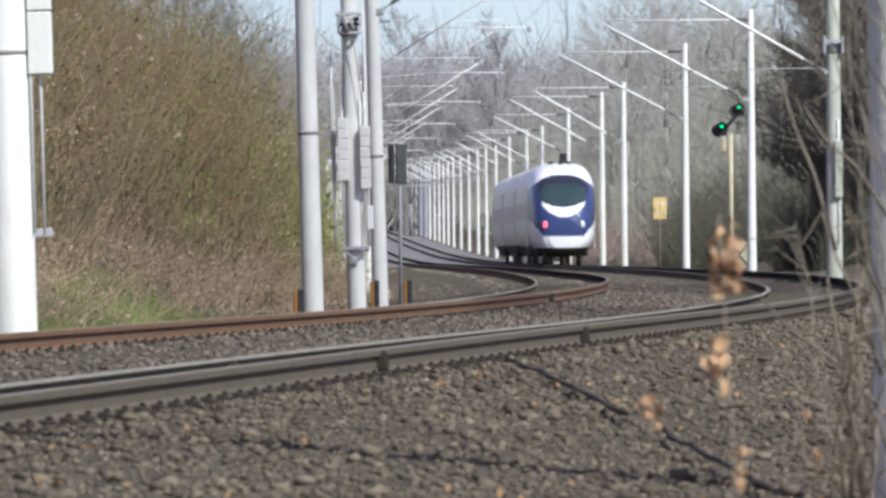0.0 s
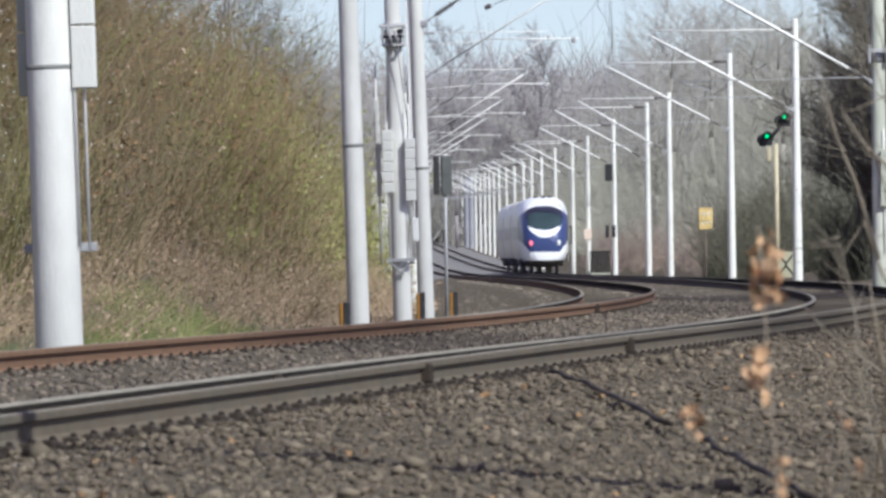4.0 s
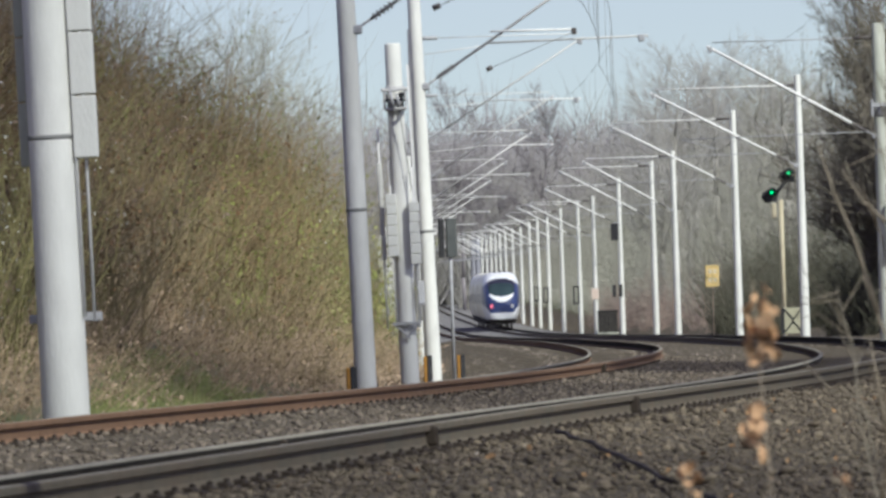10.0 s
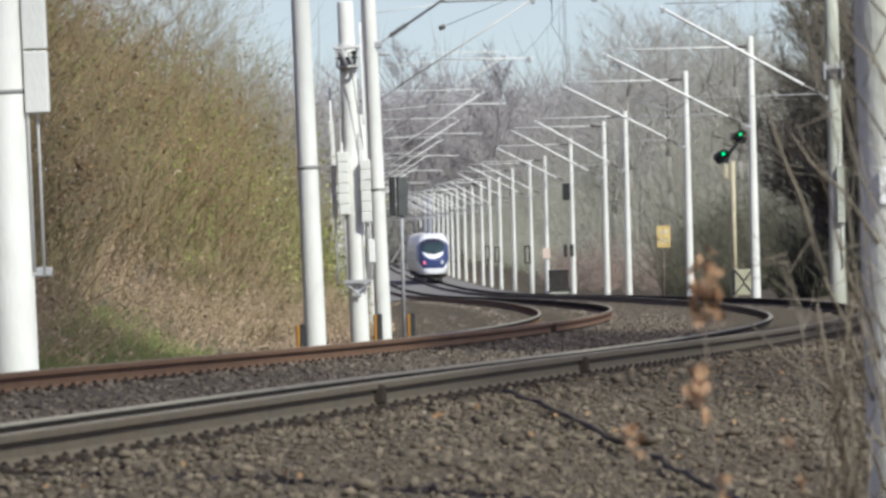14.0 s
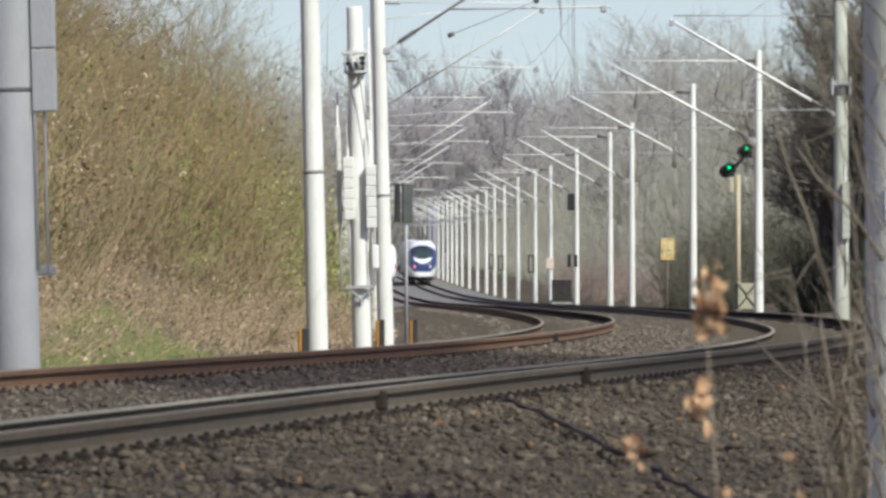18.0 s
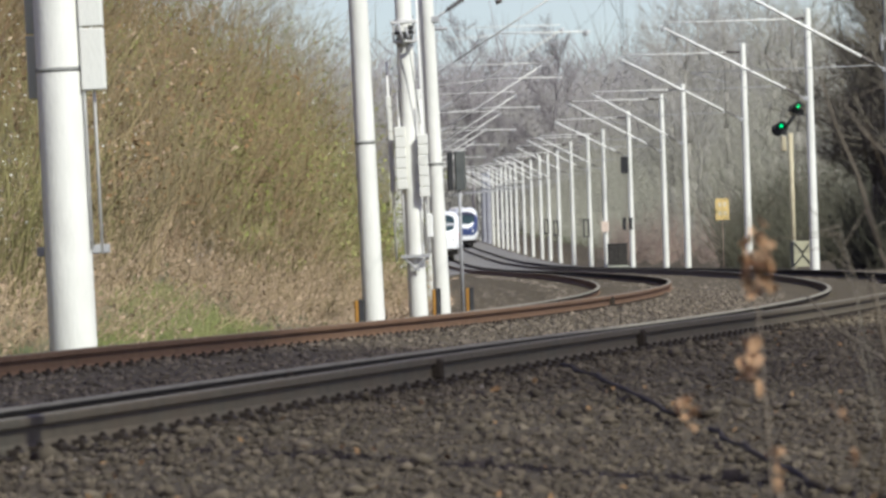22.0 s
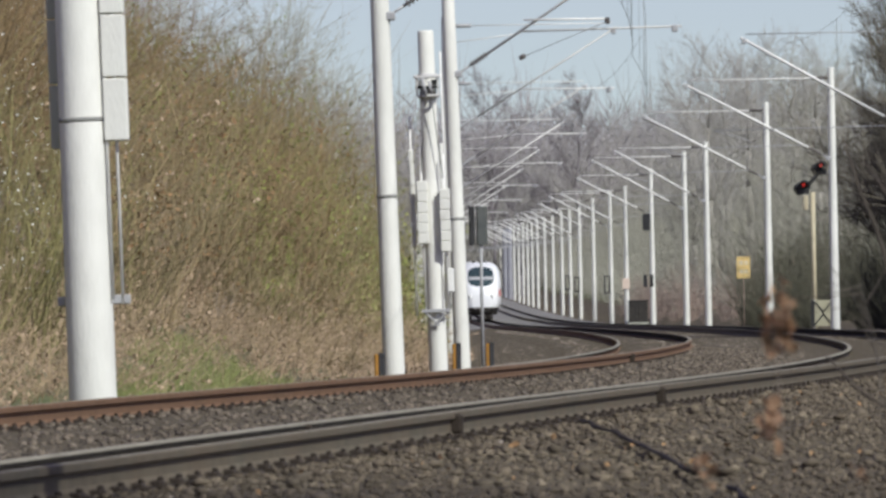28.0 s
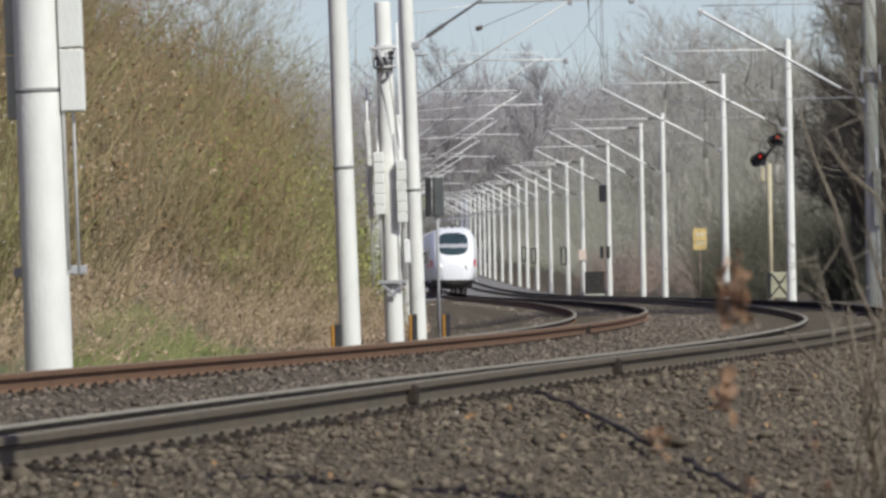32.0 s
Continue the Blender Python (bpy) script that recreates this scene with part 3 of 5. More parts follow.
# the far row, on the right of the line
_turns = [37.8, 30.6, 23.8, 21.4, 17.7, 14.8, 13.1, 11.2, 9.7, 8.6, 7.7, 6.7, 5.8, 5.0, 4.4, 3.9, 3.4, 2.9, 2.4, 1.9, 1.4, .9, .4]
_masts_r = []
_arms = [(4.8, 3.0, .5), (4.73, 2.95, .48), (4.1, 2.75, .4), (4.5, 2.83, .38), (4.05, 2.56, .5), (3.95, 2.5, .45), (3.97, 2.4, .28), (3.83, 2.4, .34)]   # reach, foot and tip below the mast's top
for _i, _t in enumerate(_turns):
    _y = mast_distance(_t, 3.9)
    _h = 8.5 + .12 * math.sin(_i * 2.1)
    _dark = _i in (19, 20)     # two stout dark steel masts far down the row
    _reach, _drop, _tip = _arms[_i] if _i < len(_arms) else (3.8, 2.4, .32)
    _masts_r.append((_y, right_mast(_y, 3.9, _h, -_reach, low=_h - _drop, high=_h - _tip, top=_h - _tip + .16, r0=.34 if _dark else .155, r1=.3 if _dark else .105, mat=STEEL_FAR if _dark else CONCRETE)))


def plate(name, w, h, mat, at, d=.03, bevel=.006):
    return box(name, (w, d, h), mat, at, bevel)


def mast_fittings():
    # switch boxes and plates on single masts
    m = _masts_r[4][1]
    part("switch_box", plate("switch_box", .42, .95, BLACK, (-.3, -.1, 5.6), .3, .03), m, "black switch box on the mast")
    for dx in (-.42, -.06):
        part("small_box", plate("small_box", .2, .68, BLACK, (dx, -.1, 2.3), .2, .02), m)
    m = _masts_r[5][1]
    part("number_plate", plate("number_plate", .46, .66, PLATE_BEIGE, (-.04, -.2, 2.3)), m, "pale plate on the mast")
    for i, z in ((6, 2.3), (8, 2.4), (9, 2.5)):
        bm = bmesh.new()
        for dx in (-.16, .16):
            add_box(bm, (.1, .12, 1.2), (dx - .28, -.12, z))
        for dz in (-.55, .55):
            add_box(bm, (.42, .12, .1), (-.28, -.12, z + dz))
        part("lever_frame", bm_mesh("lever_frame", bm, BLACK), _masts_r[i][1], "dark steel frame on the mast")


mast_fittings()


def weight_stack(parent, x, y, z0, z1, r, mat, rod_to, layer=.2):
    """A pile of round concrete weights on a rod, held by the tension wheel above."""
    w = part("counterweight", None, parent, "stack of pale concrete tension weights")
    n = max(3, int(round((z1 - z0) / layer)))
    h = (z1 - z0) / n
    disc = box("weight", (r * 1.8, r * 1.8, h * .975), mat, (0, 0, h / 2), .012)
    for i in range(n):
        part("weight", disc, w, m=pose(x + random.uniform(-.006, .006), y, z0 + i * h))
    part("rod", tube("rod", (x, y, rod_to), (x, y, z1 + .6), .018, GALV, n=6), w)


def left_mast(y, o, h, r0, r1, mat, sink, label, cant=None, rake=-1.2):
    at = beside(y, o, sink)
    m = thing("catenary_mast", label, "catenary mast", ROW_L, m=pose(*at, 0, rake, heading(y) * .3))
    part("shaft", round_shaft("shaft", h, r0, r1, mat, 28), m)
    if cant:
        add_cantilever(m, *cant)
    return m


def anchor_mast_near():
    m = left_mast(98, -7.6, 9.2, .262, .238, CONCRETE, -.5, "thick white concrete anchor mast with tension weights on both sides")
    part("band", ring_band(3.27, .257), m)
    part("band", ring_band(6.1, .25), m)
    part("guide_bar", box("guide_bar", (.8, .05, .1), GALV_DULL, (.04, .2, 1.3), .01), m, "galvanised cross bar")
    weight_stack(m, .37, -.02, 3.02, 5.1, .145, CONCRETE, 1.25, .68)
    # darker concrete than the right stack: the mast's shadow in its colour
    weight_stack(m, -.25, .32, 2.96, 5.1, .125, CONCRETE_OLD, 1.05, .68)
    part("pipe", tube("pipe", (.27, -.1, 1.3), (.26, -.1, 7.5), .018, GALV, n=8), m)


def anchor_mast_far():
    m = left_mast(158, -7.92, 5.98, .165, .14, CONCRETE, -.45, "short white concrete anchor mast with a tension wheel and weights")
    w = part("tension_wheel", None, m, "grey steel tension wheel in a bracket")
    for z in (4.8, 5.17):
        part("collar", tube("collar", (0, 0, z), (0, 0, z + .055), .175, GALV_GREY, n=20), w)
    bm = bmesh.new()
    for k in (-1, 1):
        add_box(bm, (.035, .44, .34), (k * .185, -.12, 4.99), .008)
        add_box(bm, (.07, .1, .06), (k * .2, -.3, 5.17), .01)
        add_tube(bm, (k * .19, -.3, 5.14), (k * .04, -.3, 4.84), .018, n=6)
    add_box(bm, (.46, .05, .05), (0, -.34, 5.16), .01)
    add_box(bm, (.36, .05, .045), (.01, -.34, 4.83), .01)
    part("bracket", bm_mesh("bracket", bm, GALV_GREY), w)
    part("wheel", tube("wheel", (-.08, -.3, 4.98), (-.03, -.3, 4.99), .17, GALV_DULL, n=18), w)
    part("wheel", tube("wheel", (.03, -.3, 4.97), (.075, -.3, 4.98), .115, GALV_DULL, n=18), w)
    part("axle", tube("axle", (-.21, -.3, 4.98), (.21, -.3, 4.98), .026, BLACK, n=8), w)
    part("ratchet", box("ratchet", (.1, .09, .07), BLACK, (.12, -.37, 5.07), .012), w)
    part("rope", tube("rope", (-.1, -.3, 4.82), (-.17, -.2, 3.4), .009, WIRE, n=5), w)
    part("rope", tube("rope", (.06, -.32, 4.86), (.22, -.22, 3.3), .009, WIRE, n=5), w)
    weight_stack(m, -.17, -.2, 2.25, 3.35, .1, CONCRETE, 1.0)
    weight_stack(m, .22, -.22, 2.1, 3.2, .1, CONCRETE, 1.0)
    weight_stack(m, -.34, .1, 2.2, 3.9, .05, CONCRETE, 1.0)
    bm = bmesh.new()
    add_box(bm, (.5, .08, .05), (0, -.22, 1.08))
    for s in (-1, 1):
        add_tube(bm, (s * .2, -.22, 1.05), (-s * .05, -.22, .82), .02, n=6)
    part("guide_bar", bm_mesh("guide_bar", bm, GALV_DULL), m, "steel guide bar with crossed stays")
    part("terminal_box", plate("terminal_box", .12, .42, WHITE, (.27, -.1, 1.6), .12, .02), m, "white box on the mast")
    part("pipe", tube("pipe", (.25, .02, 1.1), (.24, .02, 5.6), .016, GALV, n=6), m)


def bracket_mast(y, h, r0, r1, low=5.65, o=-7.85, mat=None):
    m = left_mast(y, o, h, r0, r1, mat or CONCRETE, -.45, "pale concrete mast with a long steel bracket over the line", (4.35, low, 8.3, 8.45, r1, .026, GALV_GREY, 6.1, GALV_GREY, .016, INSULATOR, (6.43, 4.5, True)))
    part("band", ring_band(2.86, r0 * .98), m)
    return m


anchor_mast_near()
bracket_mast(140, 8.6, .168, .135, o=-7.74)
anchor_mast_far()
bracket_mast(175, 8.3, .158, .12, o=-8.09)
for _y, _o in ((232, -9.15), (290, -8.75)):
    left_mast(_y, _o, 8.4, .15, .11, CONCRETE, -.2, "slender pale concrete mast with a steel bracket for the overhead line", (4.3, 5.4, 8.0, 8.15, .1, .022, GALV_GREY, 5.6, GALV, .012, GALV_DULL, (6.5, 4.3, False)), rake=0)
for _y in (345, 402, 452, 506, 560, 618, 672, 728, 790, 850, 910):
    _m = left_mast(_y, -8.45, 8.4, .15, .1, CONCRETE, -.2, "slender pale concrete mast with a steel bracket for the overhead line", (4.3, 5.4, 8.0, 8.15, .1, .022, GALV, 5.6, GALV, .014, GALV_DULL, (6.5, 4.3, False)), rake=0)


def right_anchor_mast():
    m = left_mast(255, 4.05, 9.0, .23, .18, CONCRETE_OLD, -.3, "grey stained concrete anchor mast between bare branches", rake=0)
    part("band", ring_band(6.55, .2, GALV_DULL, .4), m)
    bm = bmesh.new()
    for s in (-1, 1):
        add_box(bm, (.06, .45, .5), (s * .25, -.12, 6.6), .01)
    add_box(bm, (.5, .05, .1), (0, -.3, 6.7))
    part("bracket", bm_mesh("bracket", bm, GALV_DULL), m)
    weight_stack(m, .12, -.25, 2.3, 3.9, .12, CONCRETE_OLD, 1.0)
    add_cantilever(m, -4.75, 5.82, 8.45, 8.6, .16, .045, top_thick=.016)
    return m


def near_mast():
    m = left_mast(40, 5.69, 9.0, .175, .14, CONCRETE_MOSSY, -.45, "stained grey-green concrete mast behind bare twigs", rake=-.6)
    part("number_plate", plate("number_plate", .045, .16, WHITE, (-.06, -.165, 1.55), .008, .002), m, "narrow white plate")
    return m


right_anchor_mast()
near_mast()


# ---- overhead wires ----
def wires(o, masts, label):
    w = thing("overhead_wires", label, "overhead wire", "wires over the tracks")
    ys = sorted(masts)
    cat, con, drop = [], [], []
    for a, b in zip(ys, ys[1:]):
        pts = [beside(a + (b - a) * i / 6, o) for i in range(7)]
        up = [7.5 - (.8 if a > 238 else .3) * (1 - (2 * i / 6 - 1) ** 2) for i in range(7)]
        side = [0.25 if ys.index(a) % 2 else -0.25, -0.25 if ys.index(a) % 2 else 0.25]
        top = [p + Vector((side[0] + (side[1] - side[0]) * i / 6, 0, h)) for i, (p, h) in enumerate(zip(pts, up))]
        low = [p + Vector((side[0] + (side[1] - side[0]) * i / 6, 0, 5.5)) for i, p in enumerate(pts)]
        cat += list(zip(top, top[1:]))
        con += list(zip(low, low[1:]))
        drop += [(top[i], low[i]) for i in range(1, 6)]
    part("messenger_wire", tubes("messenger_wire", cat, .0055, WIRE, 4), w)
    part("contact_wire", tubes("contact_wire", con, .0055, WIRE, 4), w)
    for a, b in drop:
        part("dropper", tubes("dropper", [(a, b)], .004, WIRE, 3), w)


wires(0, [-30, 40, 118, 180, 238] + [y for y, _ in _masts_r], "dark contact wire and messenger wire over the far track")
wires(-APART, [98, 140, 175, 232, 290, 345, 402, 452, 506, 560, 618, 672, 728, 790, 850, 910], "dark contact wire and messenger wire over the near track")


# ---- signal, boards, markers, cabinet ----
def distant_signal():
    at = beside(305, 3.48)
    s = thing("railway_signal", "distant signal with two slanting lamps on a tan post", "railway signal", m=pose(*at))
    part("post", tube("post", (0, 0, -.8), (0, 0, 4.45), .075, POST_TAN, n=12), s)
    part("arm", tube("arm", (-.32, 0, 4.5), (.22, 0, 5.1), .06, BLACK, n=8), s)
    wheels = []
    for x, z in ((-.35, 4.62), (.24, 5.26)):
        lamp = part("lamp_head", None, s, "black lamp head with a coloured lens")
        bm = bmesh.new()
        add_box(bm, (.56, .22, .4), (0, .14, 0), .1, Matrix.Rotation(radians(-30), 4, "Y"))
        part("housing", bm_mesh("housing", bm, BLACK), lamp, m=pose(x, 0, z))
        # front plate with an opening over a turning lens disc
        bm = bmesh.new()
        add_tube(bm, (.05, -.22, .1), (.05, .0, .09), .13, n=14)
        bmesh.ops.delete(bm, geom=[f for f in bm.faces if len(f.verts) > 4], context="FACES")
        part("hood", bm_mesh("hood", bm, BLACK), lamp, m=pose(x, 0, z))
        d = part("lens_disc", tube("lens_disc", (0, -.02, 0), (0, .02, 0), .2, BLACK, n=20), lamp, m=pose(x + .05, 0, z - .01))
        for k, mat in ((1, LENS_GREEN), (-1, LENS_RED)):
            part("lens", tube("lens", (0, -.045, .1 * k), (0, 0, .1 * k), .062, mat, n=14), d)
        cover = bmesh.new()
        add_box(cover, (.36, .012, .2), (.05, -.055, -.12), .004)
        part("cover", bm_mesh("cover", cover, BLACK), lamp, m=pose(x, 0, z))
        wheels.append(d)
    part("identity_box", box("identity_box", (.16, .16, .5), POST_TAN, (-.24, 0, 4.1), .03), s)
    part("foot", box("foot", (.5, .5, .5), CONCRETE_OLD, (0, 0, -.5), .04), s)
    return s, wheels


LENS_GREEN = glowing("lens_green", (.0, 1.0, .3), 1.0)
LENS_RED = glowing("lens_red", (1.0, .05, .03), .35)
signal, lens_discs = distant_signal()


def crossed_board():
    """White board with two black wedges that meet, on a short post."""
    at = beside(302, 3.62) - Vector((0, 0, .17))
    b = thing("trackside_board", "white board with two black wedges and a black edge", "sign", m=pose(*at))
    part("post", tube("post", (-.3, .05, -.6), (-.3, .05, 1.0), .03, GALV_DULL, n=8), b)
    part("post", tube("post", (.3, .05, -.6), (.3, .05, 1.0), .03, GALV_DULL, n=8), b)
    part("panel", plate("panel", .6, .86, POST_PALE, (0, 0, .55), .025), b, "dirty white enamel panel")
    for sgn in (1, -1):
        bm = bmesh.new()
        for sx in (-1, 1):
            ang = math.atan2(.36, .3) * sx * sgn
            add_box(bm, (.055, .012, .46), (sx * .135, -.02, .55 + sgn * .2), 0, Matrix.Rotation(ang * .78, 4, "Y"))
        part("wedge", bm_mesh("wedge", bm, BLACK), b)
    for x in (-.345,):
        part("edge", box("edge", (.12, .012, .86), BLACK, (x, -.019, .55)), b)


def yellow_board():
    at = beside(395, 4.6)
    b = thing("trackside_board", "yellow rectangular board on a thin brown post", "sign", m=pose(*at))
    part("post", tube("post", (0, .04, -1), (0, .04, 2.9), .022, TWIG_ROSY, n=8), b)
    part("panel", plate("panel", .58, .94, YELLOW, (0, 0, 2.42), .03), b)
    for z in (2.62, 2.24):
        for x in (-.1, .12):
            part("bar", plate("bar", .15, .2, PALE_BAR, (x, -.02, z), .008, .002), b)


def tall_board():
    at = beside(182, -7.96, -.45)
    b = thing("trackside_board", "grey plate board with a black side on a thin post", "sign", m=pose(*at, 0, 0, 24))
    part("post", tube("post", (.1, 0, -.4), (.1, 0, 3.2), .035, GALV_DULL, n=8), b)
    part("panel", box("panel", (.22, .07, .78), BOX_GREY, (.1, -.06, 2.78), .01), b)
    part("panel", box("panel", (.11, .07, .78), BLACK, (-.1, -.02, 2.78), .01), b, "black panel")


def marker(y, o, h):
    at = beside(y, o, -.48)
    p = thing("marker_post", "short orange marker post with a dark edge", "marker post", "orange markers by the line", m=pose(*at, 0, 0, 20))
    part("board", box("board", (.06, .05, h), ORANGE, (0, 0, h / 2 - .1), .01), p)
    part("edge", box("edge", (.1, .06, h + .03), BLACK, (.075, -.01, h / 2 - .1), .008), p, "dark edge strip")


def cabinet():
    at = beside(562, 4.55)
    c = thing("trackside_cabinet", "dark grey trackside cabinet on a plinth", "cabinet", m=pose(at.x, at.y, float(ground_z(at.x, at.y))))
    part("body", box("body", (1.22, .6, 1.3), UNDERFRAME, (0, 0, .78), .03), c)
    part("plinth", box("plinth", (1.28, .65, .4), CONCRETE_OLD, (0, 0, -.07), .02), c)
    part("lid", box("lid", (1.32, .68, .07), BLACK, (0, 0, 1.46), .02), c)
    for x in (-.3, .3):
        part("door", box("door", (.56, .03, 1.15), UNDERFRAME, (x, -.31, .75), .01), c)


crossed_board()
yellow_board()
tall_board()
marker(139, -7.95, .55)
marker(166, -7.95, .6)
marker(181, -7.75, .55)
cabinet()


# ---- trains ----
def loft_rings():
    """Nose and body: rings of half width, underside, roof, squareness, by the distance behind the tip."""
    return [(-.04, .06, 1.1, 1.22, 2.0), (-.03, .34, .86, 1.48, 2.1), (0.0, .62, .64, 1.75, 2.3), (.12, .9, .52, 2.05, 2.5), (.35, 1.1, .46, 2.32, 2.7), (.7, 1.23, .42, 2.62, 2.9), (1.1, 1.3, .4, 2.93, 3.0), (1.6, 1.35, .38, 3.24, 3.1),
            (2.2, 1.385, .36, 3.52, 3.2), (2.9, 1.405, .35, 3.72, 3.3), (3.8, 1.42, .34, 3.84, 3.4), (5.0, 1.425, .34, 3.9, 3.5), (9, 1.425, .34, 3.9, 3.5), (25.4, 1.425, .34, 3.9, 3.5)]


def loft(rings, n=56, fine=4, tall=1.0):
    k = np.array(rings)
    d = np.linspace(0, 1, len(k))
    dense = np.linspace(0, 1, (len(k) - 1) * fine + 1)
    ring = np.stack([np.interp(dense, d, k[:, c]) for c in range(5)], 1)
    ring[:, 3] *= tall
    verts = []
    for y, hw, zb, zt, e in ring:
        zc, hh = (zb + zt) / 2, (zt - zb) / 2
        for i in range(n):
            a = 2 * math.pi * i / n
            c, s = math.cos(a), math.sin(a)
            verts.append((hw * math.copysign(abs(c) ** (2 / e), c), y, zc + hh * math.copysign(abs(s) ** (2 / e), s)))
    m = len(ring)
    faces = [(r * n + i, r * n + (i + 1) % n, (r + 1) * n + (i + 1) % n, (r + 1) * n + i) for r in range(m - 1) for i in range(n)]
    verts.append((0, ring[0][0] - .002, (ring[0][2] + ring[0][3]) / 2))
    faces += [(len(verts) - 1, (i + 1) % n, i) for i in range(n)]
    faces.append(tuple((m - 1) * n + i for i in range(n)))
    return verts, faces


def paint_blue(x, y, z):
    if y < 4.6:
        u = abs(x)
        if u < .9 and 1.84 + .42 * (u / .9) ** 2 < z < 2.19 + .2 * (u / .9) ** 2:
            return "bright_band"
        if (u / .97) ** 3 + (abs(z - 2.66) / .44) ** 3 < 1:
            return "windscreen"
        if u < 1.05 and 2.7 < z < 3.42 - .3 * (u / 1.1) ** 3:
            return "visor"
        if z < 1.14 + 1.1 * max(0, u - .84):
            return "underside" if z < .7 else "bumper"
        if z < 3.36 - .3 * (u / 1.2) ** 3 and y < 4.3:
            return "nose_mask"
        return "nose_shell"
    if z > 3.25:
        return "roof"
    return "side_skin" if z > .8 else "skirt"


def paint_white(x, y, z):
    if y < 4.6:
        e = ((abs(x) / .9) ** 3.2 + (abs(z - 2.9) / .64) ** 3.2)
        # grey band across the windscreen: a reflection put into the colour
        if e < 1 and abs(z - 2.8) < .1 and e < .8:
            return "reflecting_strip"
        if e < 1:
            return "windscreen"
        if z < .88:
            return "bumper" if z > .46 else "underside"
        if abs(x) > 1.12 and 1.62 < z < 2.0 and y > .7:
            return "red_stripe"
        return "nose_shell"
    if z > 3.3:
        return "roof"
    if 1.62 < z < 1.95:
        return "red_stripe"
    return "side_skin" if z > .8 else "skirt"


def bogie(parent, y):
    b = part("bogie", None, parent)
    part("frame", box("frame", (2.2, 3.0, .34), UNDERFRAME, (0, y, .55), .05), b)
    for dy in (-1.25, 1.25):
        part("axle", tube("axle", (-.9, y + dy, .45), (.9, y + dy, .45), .08, WHEEL, n=8), b)
        for x in (-.75, .75):
            part("wheel", tube("wheel", (x - .07, y + dy, .46), (x + .07, y + dy, .46), .46, WHEEL, n=20), b)


def end_car(name, label, paint, mats):
    car = thing(name, label, "train", "cars of the " + label.split()[0] + " train")
    tall = 1.11 if name == "departing_train" else 1.05
    verts, faces = loft(loft_rings(), 112, 9, tall)
    groups = {}
    for f in faces:
        c = sum((Vector(verts[i]) for i in f), Vector()) / len(f)
        groups.setdefault(paint(c.x, c.y, c.z / (1 + (tall - 1) * min(1, c.z / 2.5))), []).append(f)
    for g, fs in groups.items():
        used = sorted({i for f in fs for i in f})
        idx = {v: k for k, v in enumerate(used)}
        part(g, mesh_of(g, [verts[i] for i in used], [tuple(idx[i] for i in f) for f in fs], mats.get(g, UNDERFRAME), smooth=True), car)
    for x in (-.78, .78):
        lamp = LAMP_TAIL if (name == "departing_train" and x < 0) else LAMP_WHITE
        part("lamp", box("lamp", (.2, .3, .3), lamp, (x, .12, 1.7), .06), car, "tail lamp" if lamp is LAMP_TAIL else "pale lamp")
    part("wiper", box("wiper", (.03, .03, .5), BLACK, (.05, 1.0, 2.45), 0, Matrix.Rotation(radians(-42), 4, "X")), car)
    part("coupler_hatch", box("coupler_hatch", (.34, .1, .3), mats["bumper"], (0, .02, 1.05), .06), car)
    for x, y, z in ((-.42, 4.3, 3.88 * tall), (.0, 4.0, 3.88 * tall), (.36, 4.5, 3.88 * tall)):
        part("roof_fitting", box("roof_fitting", (.24, .4, .16), UNDERFRAME, (x, y, z), .04), car)
    for y in (4.2, 20.5):
        bogie(car, y)
    for y in (8.5, 12.5, 16.0):
        part("equipment_box", box("equipment_box", (2.4, 2.8, .5), UNDERFRAME, (0, y, .62), .05), car)
    pane = box("side_window", (.02, 1.5, .75), mats.get("pane", GLASS_DARK), (0, 0, 0), .006)
    for i in range(9):
        for x in (-1.432, 1.432):
            part("side_window", pane, car, m=pose(x, 6.4 + i * 2.05, 2.3))
    for x in (-1.43, 1.43):
        part("door", box("door", (.02, 1.0, 2.1), mats["side_skin"], (x, 5.1, 1.75), .006), car)
    return car


def middle_car(name, label, mats):
    car = thing(name, label, "train", "cars of the " + label.split()[0] + " train")
    rings = [(0, 1.425, .34, 3.9, 3.5), (12, 1.425, .34, 3.9, 3.5), (25.4, 1.425, .34, 3.9, 3.5)]
    verts, faces = loft(rings, 40, 2, 1.11 if name.startswith("departing") else 1.05)
    verts[-1] = (0, 0, verts[-1][2])
    groups = {}
    for f in faces:
        c = sum((Vector(verts[i]) for i in f), Vector()) / len(f)
        groups.setdefault("roof" if c.z > 3.3 else "side_skin" if c.z > .8 else "skirt", []).append(f)
    for g, fs in groups.items():
        used = sorted({i for f in fs for i in f})
        idx = {v: k for k, v in enumerate(used)}
        part(g, mesh_of(g, [verts[i] for i in used], [tuple(idx[i] for i in f) for f in fs], mats[g], smooth=True), car)
    pane = box("side_window", (.02, 1.5, .75), mats.get("pane", GLASS_DARK), (0, 0, 0), .006)
    for i in range(10):
        for x in (-1.432, 1.432):
            part("side_window", pane, car, m=pose(x, 2.6 + i * 2.2, 2.3))
    for y in (3.6, 21.8):
        bogie(car, y)
    for y in (9, 13, 17):
        part("equipment_box", box("equipment_box", (2.4, 2.8, .5), UNDERFRAME, (0, y, .62), .05), car)
    return car


